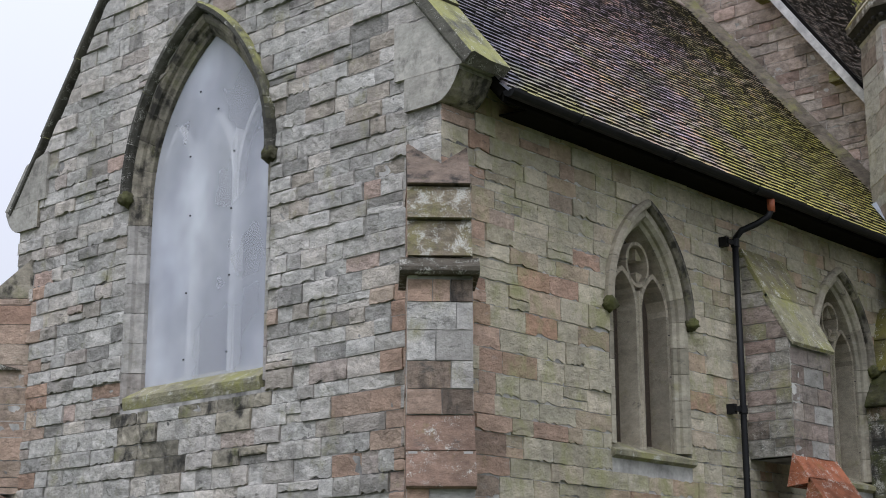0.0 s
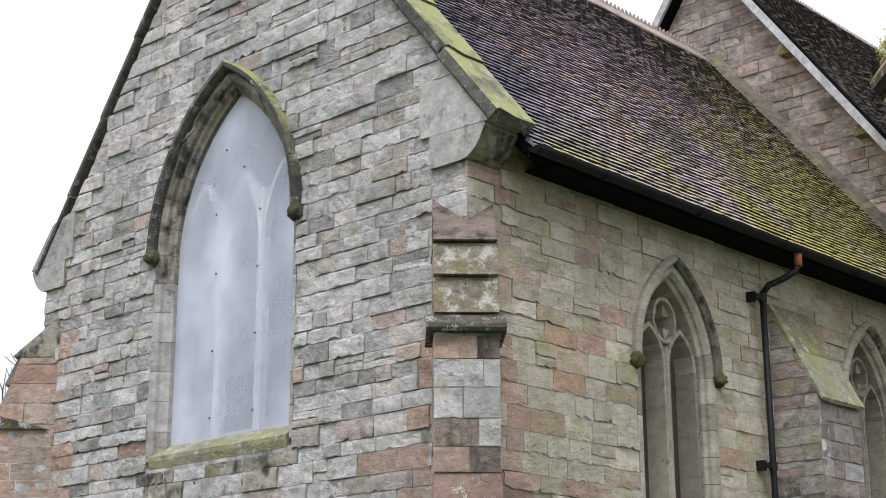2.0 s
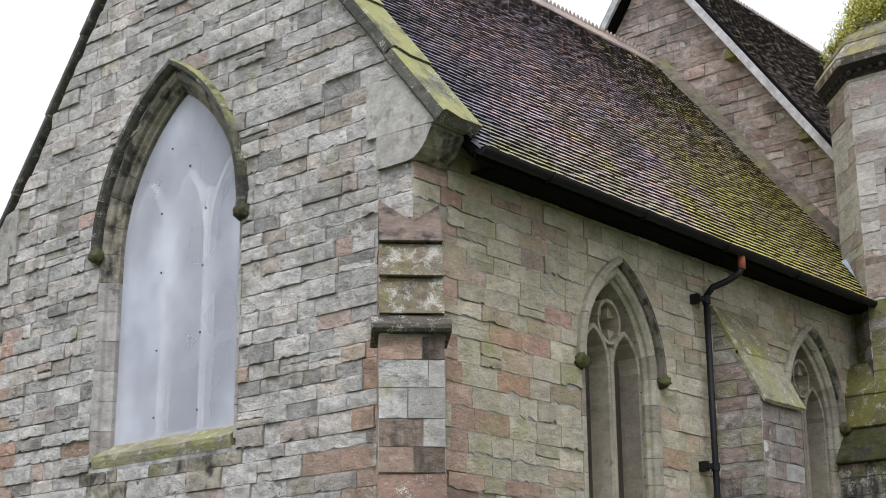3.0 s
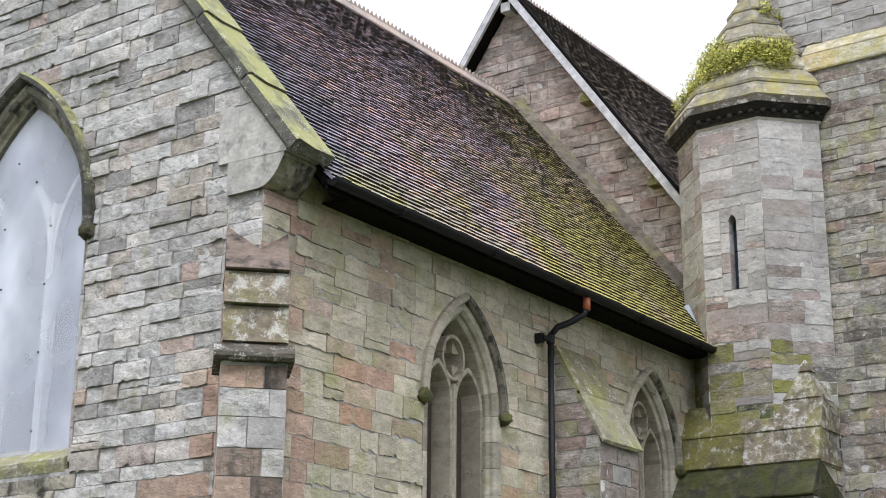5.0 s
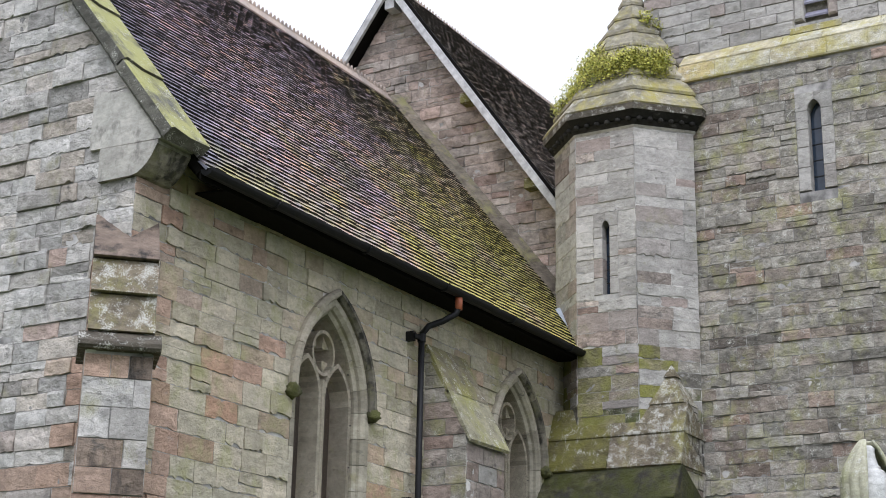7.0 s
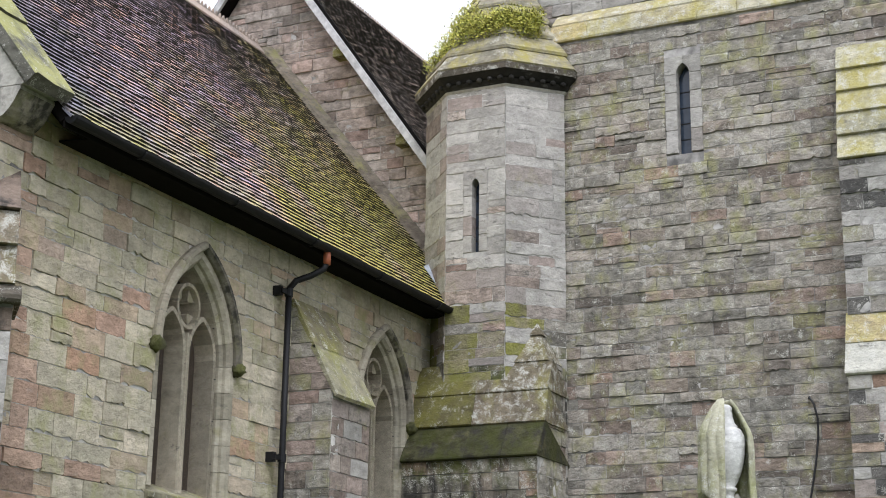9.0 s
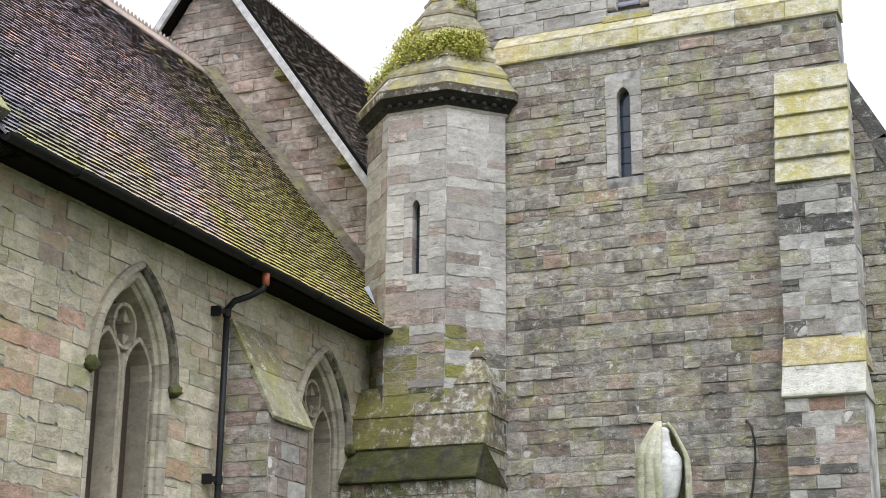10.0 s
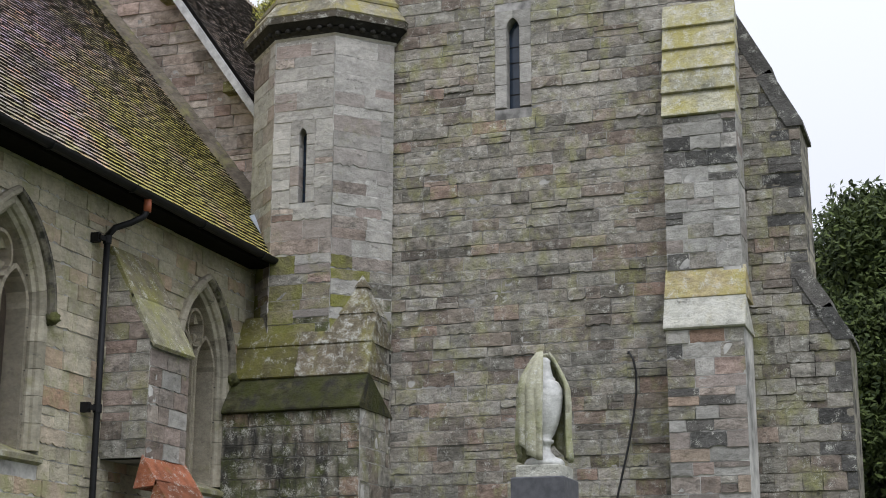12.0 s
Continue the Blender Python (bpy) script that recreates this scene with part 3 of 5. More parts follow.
def cut_out(span, c, half):
    a, b = span
    return [span] if half <= 0.02 else [(a, c - half), (c + half, b)]


def gable_spans(z):
    lo = max(0.0, (z - 7.46) / 1.29)
    hi = min(WIDE, 7.75 - (z - 6.86) / 1.43)
    if hi - lo < 0.05:
        return []
    if z < EW["sill"] - 0.05:
        return [(lo, hi)]
    half = arch_half(EW["a"], EW["h"], 0.2, z - EW["spring"])
    if z > EW["spring"] + EW["h"] + 0.25:
        half = 0
    return cut_out((lo, hi), EW["c"], half)


def side_spans(z):
    out = [(0.0, LONG)]
    for c in (SW["c"], SW["c"] + 4.6):
        if z < SW["sill"] - 0.1:
            break
        half = arch_half(SW["a"], SW["h"], 0.17, z - SW["spring"])
        out = out[:-1] + cut_out(out[-1], c, half)
    return out


def gable_stone(s, z):
    r = RNG.random()
    if s < 0.75 and z < 5.4 and r < 0.45 or s > 7.0 and z < 6 and r < 0.5:
        return M_RED
    if r < 0.02 and z < 6.6:
        return M_RED
    if 3.3 < z < 4.0 and 2.7 < s < 5.4 and r < 0.55:
        return M_SOOTY
    return M_GABLE


def side_stone(s, z):
    r = RNG.random()
    if s < 0.8 and r < 0.42 or r < 0.02:
        return M_RED
    return M_SIDE


wall_east = root("wall_east", "grey rock-faced sandstone gable wall with scattered red stones", "wall", "structure")
masonry(wall_east, GABLE, gable_spans, 0, 12.3, gable_stone, 1.2, course=(0.15, 0.235), length=(0.2, 0.6), proud=0.022, rough=0.014, joint=0.008, bed=M_OLDMORTAR, sink=0.004, ragged=0.017, wave=0.008, jumpers=0.07)
wall_south = root("wall_south", "buff squared sandstone side wall under deep eaves", "wall", "structure")
masonry(wall_south, SIDE, side_spans, 0, 7.22, side_stone, 1.5, course=(0.17, 0.27), length=(0.25, 0.6), proud=0.014, rough=0.005, joint=0.007, sink=0.003, ragged=0.021, wave=0.008, jumpers=0.1)
g = Geo()
g.box((0.1, WIDE - 0.5, 0), (10.5, WIDE, 7.1)).box((10.3, 0, 0), (10.5, WIDE, 7.0))
tagged(g.out("wall_north", M_SIDE), "buff sandstone rear wall of the chancel", "wall", kind="structure")


# ---- kneelers and copings ----
def extrude_x(poly, x0, x1):
    return [(x0, y, z) for y, z in poly], [(x1, y, z) for y, z in poly]


def coping_run(parent, foot, head, stones, sign, thick=1.0, lip=0.12):
    """Raking coping stones from foot (y, z) to head, each lapping the one below."""
    fy, fz = foot
    hy, hz = head
    d = Vector((hy - fy, hz - fz)).normalized()
    nrm = Vector((-d.y, d.x)) * sign
    full = math.hypot(hy - fy, hz - fz)
    for k in range(stones):
        a, b = full * k / stones, full * (k + 1) / stones - 0.008
        lift0, lift1 = 0.03, 0.0
        p0, p1 = Vector(foot) + d * a, Vector(foot) + d * (b + 0.03)
        ring = []
        for x, t in ((-lip, 0.135), (0.03 - lip, 0.155), (0.18, 0.125), (0.5, 0.13), (0.5, 0.0), (0.03 - lip, -0.01), (-lip, 0.02)):
            q = p0 + nrm * (t * thick + lift0)
            r = p1 + nrm * (t * thick + lift1)
            ring.append(((x, q.x, q.y), (x, r.x, r.y)))
        gg = Geo()
        gg.prism([a for a, _ in ring], [b for _, b in ring])
        gg.out("coping_stone", M_COPING, parent)


for side, (sgn, y0) in {"south": (1, 0.0), "north": (-1, WIDE)}.items():
    kn = root("kneeler", "smooth grey carved kneeler stone at the foot of the gable coping", "kneeler", group="kneelers of the gable")
    Y = lambda t: y0 + sgn * t
    low = [(0.47, 6.70), (0.02, 6.70), (-0.05, 6.715), (-0.12, 6.755), (-0.18, 6.81), (-0.23, 6.875), (-0.265, 6.94), (-0.295, 6.99), (-0.295, 7.03), (0.47, 7.06)]
    up = [(0.62, 7.07), (-0.33, 7.04), (-0.33, 7.06), (0.12, 7.62), (0.62, 7.72)]
    gg = Geo()
    gg.prism(*extrude_x([(Y(a), b) for a, b in low], -0.055, 0.46))
    ob = gg.out("corbel", M_CORBEL, kn, "soot-stained curved corbel")
    ob.data.materials.append(M_SOOTY)
    for q in ob.data.polygons:
        q.material_index = 1 if abs(q.normal.x) < 0.5 and q.center.z < 6.98 else 0
    gg = Geo()
    gg.prism(*extrude_x([(Y(a), b) for a, b in up], -0.05, 0.46))
    gg.out("springer_block", M_CORBEL, kn)
gable_coping = root("gable_coping", "mossy sandstone coping along the gable's slopes", "coping")
coping_run(gable_coping, (-0.39, 6.99), (3.8, 12.40), 6, 1)
coping_run(gable_coping, (7.80, 6.95), (3.8, 12.65), 6, -1, 0.45, 0.075)

# ---- chancel roof ----
class Slope:
    """A roof slope: ridge height and line, falling towards lower y (sign -1)."""

    def __init__(self, y, z, pitch):
        k = math.hypot(1, pitch)
        self.y, self.z, self.d, self.n = y, z, (-1 / k, -pitch / k), (-pitch / k, 1 / k)

    def at(self, x, t, out):
        return (x, self.y + self.d[0] * t + self.n[0] * out, self.z + self.d[1] * t + self.n[1] * out)


def tiles(parent, sl, x0, x1, length, mat, wide=0.165, gauge=0.1, near=0, wob=0.006):
    rows = int(length / gauge)
    rest, picked = Geo(), 0
    for r in range(rows):
        t1 = length - r * gauge
        x = x0 + (wide / 2 if r % 2 else 0) - 0.04
        while x < x1 - 0.03:
            w = min(wide, x1 - x)
            a, b = max(x + 0.0015, x0), x + w - 0.0015
            sag = wob * noise.noise((x * 0.9, r * 0.13, 3.1)) * 2 + RNG.uniform(-0.003, 0.004)
            j = RNG.uniform(-0.004, 0.004)
            t0, tt = t1 - 0.165, t1 + j
            up, lo = 0.004 + sag, 0.044 + sag + RNG.uniform(-0.003, 0.003)
            tw = RNG.uniform(-0.003, 0.003)
            v = [sl.at(a, t0, up), sl.at(b, t0, up), sl.at(b, tt, lo + tw), sl.at(a, tt, lo - tw),
                 sl.at(a, t0, up - 0.012), sl.at(b, t0, up - 0.012), sl.at(b, tt, lo - 0.032 + tw), sl.at(a, tt, lo - 0.032 - tw)]
            f = [(0, 1, 2, 3), (3, 2, 6, 7), (0, 3, 7, 4), (1, 5, 6, 2), (4, 7, 6, 5)]
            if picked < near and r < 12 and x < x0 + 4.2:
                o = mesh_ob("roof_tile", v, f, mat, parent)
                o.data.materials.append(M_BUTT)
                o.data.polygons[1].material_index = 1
                picked += 1
            else:
                rest.add(v, f)
            x += wide
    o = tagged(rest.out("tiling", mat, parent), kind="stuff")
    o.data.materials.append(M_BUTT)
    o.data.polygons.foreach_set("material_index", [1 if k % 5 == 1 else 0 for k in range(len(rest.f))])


def cresting(parent, x0, x1, y, z, mat, step=0.32):
    gg = Geo()
    w = 0.16
    prof = [(-w, -0.17), (-0.02, 0.02), (0.02, 0.02), (w, -0.17), (w - 0.02, -0.19), (-w + 0.02, -0.19)]
    gg.prism([(0, a, b) for a, b in prof], [(step - 0.008, a, b) for a, b in prof])
    gg.box((0, -0.012, 0.01), (step - 0.008, 0.012, 0.055))
    for k in (0.02, 0.125, 0.23):
        gg.prism([(k, -0.014, 0.05), (k + 0.06, -0.014, 0.05), (k + 0.05, -0.014, 0.085), (k + 0.03, -0.014, 0.125), (k + 0.01, -0.014, 0.10)],
                 [(k, 0.014, 0.05), (k + 0.06, 0.014, 0.05), (k + 0.05, 0.014, 0.085), (k + 0.03, 0.014, 0.125), (k + 0.01, 0.014, 0.10)])
    first = gg.out("ridge_tile", mat, parent, "crested clay ridge tile")
    first.location = (x0, y, z)
    for k in range(1, int((x1 - x0) / step)):
        o = new("ridge_tile", first.data)
        o.parent = parent
        o.location = (x0 + k * step, y, z + 0.012 * noise.noise((k * 0.3, 0, 0)))


SOUTH = Slope(3.85, 12.25, 1.246)
roof_chancel = root("roof_chancel", "steep weathered clay-tiled roof with yellow-green moss", "roof", "structure")
tiles(roof_chancel, SOUTH, 0.44, 10.55, 6.97, M_TILE, near=300)
g = Geo()
g.prism([SOUTH.at(0.46, 0, -0.01), SOUTH.at(0.46, 6.9, -0.01), SOUTH.at(0.46, 6.9, -0.1), SOUTH.at(0.46, 0, -0.1)],
        [SOUTH.at(10.55, 0, -0.01), SOUTH.at(10.55, 6.9, -0.01), SOUTH.at(10.55, 6.9, -0.1), SOUTH.at(10.55, 0, -0.1)])
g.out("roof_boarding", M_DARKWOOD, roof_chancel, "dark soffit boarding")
g = Geo()
g.prism([(0.46, 3.85, 12.25), (0.46, 8.1, 6.8), (0.46, 8.1, 6.7), (0.46, 3.85, 12.1)], [(10.55, 3.85, 12.25), (10.55, 8.1, 6.8), (10.55, 8.1, 6.7), (10.55, 3.85, 12.1)])
g.out("rear_slope", M_TILE, roof_chancel)
cresting(roof_chancel, 0.5, 10.6, 3.85, 12.30, M_NTILE)

# gutter, with brackets and the outlet
gutter = root("eaves_gutter", "black cast-iron half-round eaves gutter", "gutter")
g = Geo()
k, ring = 8, []
for x in (0.47, 9.5):
    outer = [(x, -0.52 + 0.078 * math.cos(math.pi + math.pi * j / k), 6.85 + 0.078 * math.sin(math.pi + math.pi * j / k)) for j in range(k + 1)]
    inner = [(x, -0.52 + 0.066 * math.cos(math.pi + math.pi * j / k), 6.85 + 0.066 * math.sin(math.pi + math.pi * j / k)) for j in range(k, -1, -1)]
    ring.append(outer + inner)
g.prism(*ring)
g.out("trough", M_IRON, gutter)
g = Geo()
g.prism([(0.455, y, z) for _, y, z in ring[0][:k + 1]], [(0.468, y, z) for _, y, z in ring[0][:k + 1]])
g.out("stop_end", M_IRON, gutter)
for x in (1.6, 3.4, 5.2, 7.0, 8.8):
    g = Geo()
    g.tube([(x, -0.52 + 0.088 * math.cos(a), 6.85 + 0.088 * math.sin(a)) for a in [math.pi + math.pi * j / 8 for j in range(9)]], 0.012, 6)
    g.out("gutter_bracket", M_IRON, gutter)
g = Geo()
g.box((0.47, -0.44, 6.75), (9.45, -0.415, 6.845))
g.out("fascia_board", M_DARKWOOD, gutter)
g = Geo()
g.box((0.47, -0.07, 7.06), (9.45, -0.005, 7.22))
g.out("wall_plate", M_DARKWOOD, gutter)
# added board: its black stands in for the deep shade under the eaves
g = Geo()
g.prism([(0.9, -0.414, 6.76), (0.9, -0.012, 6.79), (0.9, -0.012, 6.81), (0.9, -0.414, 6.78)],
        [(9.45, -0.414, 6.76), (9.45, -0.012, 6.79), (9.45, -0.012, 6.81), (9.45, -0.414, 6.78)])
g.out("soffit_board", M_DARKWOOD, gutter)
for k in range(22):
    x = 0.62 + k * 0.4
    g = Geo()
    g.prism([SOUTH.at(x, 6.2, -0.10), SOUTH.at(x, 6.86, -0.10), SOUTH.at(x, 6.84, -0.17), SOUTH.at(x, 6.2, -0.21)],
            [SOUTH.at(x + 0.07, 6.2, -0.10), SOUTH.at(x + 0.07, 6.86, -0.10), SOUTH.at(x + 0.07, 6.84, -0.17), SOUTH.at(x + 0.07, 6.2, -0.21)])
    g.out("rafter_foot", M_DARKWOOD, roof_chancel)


downpipe = root("downpipe", "black cast-iron downpipe with swan neck", "downpipe")
g = Geo()
g.tube([(5.62, -0.5, 6.80), (5.62, -0.5, 6.62)], 0.05, 12)
g.out("outlet", M_RUST, downpipe, "orange plastic outlet pipe", True)
g = Geo()
g.tube([(5.62, -0.5, 6.66), (5.60, -0.47, 6.56), (5.5, -0.34, 6.46), (5.38, -0.2, 6.38), (5.33, -0.14, 6.28), (5.33, -0.13, 6.15)], 0.042, 10)
g.out("swan_neck", M_IRON, downpipe, smooth=True)
g = Geo()
g.tube([(5.33, -0.13, 6.2), (5.33, -0.13, 4.12), (5.33, -0.13, 2.0), (5.33, -0.13, 0.0)], 0.041, 12)
g.out("pipe", M_IRON, downpipe, smooth=True)
for z in (6.22, 4.12, 2.1):
    g = Geo()
    g.tube([(5.33, -0.13, z - 0.05), (5.33, -0.13, z + 0.05)], 0.055, 12)
    g.box((5.16, -0.14, z - 0.03), (5.33, -0.10, z + 0.03))
    g.box((5.15, -0.11, z - 0.06), (5.22, 0.0, z + 0.06))
    g.out("pipe_bracket", M_IRON, downpipe)

# ---- windows ----
def cusped_light(pl, c, half, z0, spring, rise, t, back, front, n=8):
    """A stone frame round one light: a thin pointed band."""
    gg = Geo()
    inner = arch_path(half, rise, 0, spring - z0, n)
    outer = arch_path(half, rise, t, spring - z0, n)
    for i in range(len(inner) - 1):
        (a0, b0), (a1, b1), (c0, d0), (c1, d1) = inner[i], inner[i + 1], outer[i], outer[i + 1]
        q = [(c + a0, spring + b0), (c + a1, spring + b1), (c + c1, spring + d1), (c + c0, spring + d0)]
        gg.prism([pl.at(s, z, front) for s, z in q], [pl.at(s, z, back) for s, z in q])
    return gg


def ring_band(pl, c, z, r0, r1, back, front, n=20, squash=1.0):
    gg = Geo()
    for i in range(n):
        a, b = 2 * math.pi * i / n, 2 * math.pi * (i + 1) / n
        q = [(c + r0 * math.cos(a) * squash, z + r0 * math.sin(a)), (c + r0 * math.cos(b) * squash, z + r0 * math.sin(b)),
             (c + r1 * math.cos(b) * squash, z + r1 * math.sin(b)), (c + r1 * math.cos(a) * squash, z + r1 * math.sin(a))]
        gg.prism([pl.at(s, zz, front) for s, zz in q], [pl.at(s, zz, back) for s, zz in q])
    return gg


def pointed_pane(pl, c, spring, a, h, foot, out, thick):
    path = arch_path(a, h, 0, foot, 12)
    gg = Geo()
    gg.prism([pl.at(c + s, spring + z, out) for s, z in path], [pl.at(c + s, spring + z, out - thick) for s, z in path])
    return gg


def side_window(dx, name):
    w = root(name, "two-light pointed window with stone tracery and hood mould", "window", "structure")
    c, sp, a, h = SW["c"] + dx, SW["spring"], SW["a"], SW["h"]
    foot = sp - SW["sill"]
    arch_band(SIDE, c, sp, a, h, foot, [(0.17, 0.012), (0.09, 0.012), (0.055, -0.03), (0.05, -0.07), (0.01, -0.10), (0.0, -0.46), (0.17, -0.46)], M_DRESSED, w, "jamb_stone", 0.3)
    arch_band(SIDE, c, sp + 0.03, a + 0.14, h + 0.16, 0.0, [(0.0, 0.0), (0.0, 0.05), (0.03, 0.10), (0.075, 0.10), (0.10, 0.06), (0.10, 0.0)], lambda k: M_DRESSED if k < 0.45 else M_SOOTY, w, "hood_stone", 0.5)
    for s in (-1, 1):
        head_stop(SIDE, c + s * (a + 0.2), sp + 0.0, w, M_DARKMOSS)
    hl = a / 2 - 0.045
    fz = SW["sill"]
    for s in (-1, 1):
        cusped_light(SIDE, c + s * (hl + 0.045), hl - 0.02, fz, sp + 0.08, 0.42, 0.05, -0.42, -0.13).out("light_frame", M_DRESSED, w)
    gg = Geo()
    sect = ((-0.055, -0.42), (0.055, -0.42), (0.05, -0.2), (0.018, -0.112), (-0.018, -0.112), (-0.05, -0.2))
    gg.prism([SIDE.at(c + q, fz, o) for q, o in sect], [SIDE.at(c + q, sp + 0.3, o) for q, o in sect])
    gg.out("mullion", M_DRESSED, w)
    ring = ring_band(SIDE, c, sp + 0.62, 0.235, 0.275, -0.42, -0.13, 22, 0.85).out("tracery_ring", M_DRESSED, w)
    for q in range(4):
        an = math.pi * (q / 2 + 0.25)
        tri = [(c + 0.85 * r * math.cos(an + d), sp + 0.62 + r * math.sin(an + d)) for r, d in ((0.24, -0.42), (0.11, -0.12), (0.11, 0.12), (0.24, 0.42))]
        gg = Geo()
        gg.prism([SIDE.at(x, z, -0.2) for x, z in tri], [SIDE.at(x, z, -0.36) for x, z in tri])
        gg.out("cusp", M_DRESSED, ring)
    pointed_pane(SIDE, c, sp, a, h, foot, -0.40, 0.02).out("glazing", M_GLASS, w, "dark leaded glass")
    pane = pointed_pane(SIDE, c, sp, a - 0.02, h - 0.03, foot - 0.03, -0.105, 0.004).out("storm_pane", M_COVER, w, "dusty transparent storm glazing")
    pane.visible_shadow = False
    for z in (3.9, 4.4, 4.9, 5.5):
        for s in (-1, 1):
            gg = Geo()
            gg.lathe([(0.0, -0.006), (0.011, -0.006), (0.011, 0.006), (0.0, 0.006)], SIDE.at(c + s * (arch_half(a, h, 0, z - sp) - 0.06), z, -0.10), 6)
            gg.out("bolt", M_IRON, pane)
    v, f = [], []
    gg = Geo()
    prof = [(-0.45, SW["sill"] + 0.12), (0.06, SW["sill"] - 0.07), (0.06, SW["sill"] - 0.13), (0.0, SW["sill"] - 0.16), (-0.45, SW["sill"] - 0.16)]
    gg.prism([SIDE.at(c - a - 0.19, z, o) for o, z in prof], [SIDE.at(c + a + 0.19, z, o) for o, z in prof])
    gg.out("sill", M_MOSSY, w, "mossy sloping stone sill")


side_window(0.0, "window_1")
side_window(4.6, "window_2")

east = root("window_3", "tall pointed east window covered by a milky plastic sheet", "window", "structure")
c, sp, a, h = EW["c"], EW["spring"], EW["a"], EW["h"]
foot = sp - EW["sill"]
arch_band(GABLE, c, sp, a, h, foot, [(0.2, 0.015), (0.15, 0.015), (0.11, -0.02), (0.10, -0.07), (0.06, -0.08), (0.03, -0.12), (0.0, -0.14), (0.0, -0.4), (0.2, -0.4)], lambda k: M_SOOTY if 0.26 < k < 0.78 or RNG.random() < 0.15 else M_TURRET, east, "jamb_stone", 0.36)
arch_band(GABLE, c, sp + 0.1, a + 0.17, h + 0.15, 0.0, [(0.0, 0.0), (0.0, 0.07), (0.03, 0.13), (0.08, 0.13), (0.11, 0.08), (0.11, 0.0)], M_COPING, east, "hood_stone", 0.6)
for s in (-1, 1):
    head_stop(GABLE, c + s * (a + 0.22), sp + 0.08, east, M_DARKMOSS, 0.10)
sheet = pointed_pane(GABLE, c, sp, a - 0.01, h - 0.01, foot - 0.18, -0.19, 0.006).out("plastic_sheet", M_SHEET, east, "milky translucent plastic sheet")
sheet.visible_shadow = False
third = 2 * a / 3
for i in (-1, 0, 1):
    cusped_light(GABLE, c + i * third, third / 2 - 0.06, EW["sill"], sp + 0.05, 0.85, 0.055, -0.42, -0.26).out("light_frame", M_URN, east)
for i in (-0.5, 0.5):
    gg = Geo()
    gg.prism([GABLE.at(c + i * third - 0.07, 4.2, -0.42), GABLE.at(c + i * third + 0.07, 4.2, -0.42), GABLE.at(c + i * third + 0.03, 4.2, -0.25), GABLE.at(c + i * third - 0.03, 4.2, -0.25)],
             [GABLE.at(c + i * third - 0.07, 7.3, -0.42), GABLE.at(c + i * third + 0.07, 7.3, -0.42), GABLE.at(c + i * third + 0.03, 7.3, -0.25), GABLE.at(c + i * third - 0.03, 7.3, -0.25)])
    gg.out("mullion", M_URN, east)
pointed_pane(GABLE, c, sp, a, h, foot, -0.36, 0.02).out("glazing", M_GLASS, east, "dark leaded glass")
for s, z in ((-0.4, 4.6), (0.38, 4.6), (-0.4, 5.5), (0.38, 5.4), (-0.4, 6.3), (0.36, 6.35), (-0.42, 7.0), (0.4, 7.1), (-0.1, 7.6), (0.25, 7.9)):
    gg = Geo()
    gg.lathe([(0.0, -0.008), (0.012, -0.008), (0.012, 0.008), (0.0, 0.008)], GABLE.at(c + s, z, -0.186), 6)
    gg.out("bolt", M_IRON, sheet)
gg = Geo()
prof = [(-0.3, 4.42), (0.022, 4.20), (0.022, 4.15), (0.0, 4.06), (-0.3, 4.06)]
gg.prism([GABLE.at(c - a - 0.1, z, o) for o, z in prof], [GABLE.at(c + a + 0.14, z, o) for o, z in prof])
gg.out("sill", M_MOSSY, east, "mossy yellow-green sloping sill")


# ---- buttresses ----
def weathering(parent, pl, s0, s1, top, foot, lip, mat, blocks=1, name="weathering_stone", base=None):
    """Sloping offset stones. top and foot: (out, z)."""
    (ot, zt), (ob, zb) = top, foot
    prof = [(ot, zt), (ob, zb), (ob + 0.004, zb - lip * 0.6), (ob - 0.02, zb - lip), (base if base is not None else ot - 0.1, zb - lip)]
    w = (s1 - s0) / blocks
    for k in range(blocks):
        a, b = s0 + k * w + 0.003, s0 + (k + 1) * w - 0.003
        d = RNG.uniform(-0.006, 0.006)
        gg = Geo()
        gg.prism([pl.at(a, z + d, o + d) for o, z in prof], [pl.at(b, z + d, o + d) for o, z in prof])
        gg.out(name, mat, parent)


def shifted(pl, out):
    return Plane(pl.o + pl.n * out, pl.u, pl.n)


def quoin_stone(s, z):
    return RNG.choice([M_RED, M_RED, M_RED, M_TURRET, M_GABLE, M_SOOTYRED])


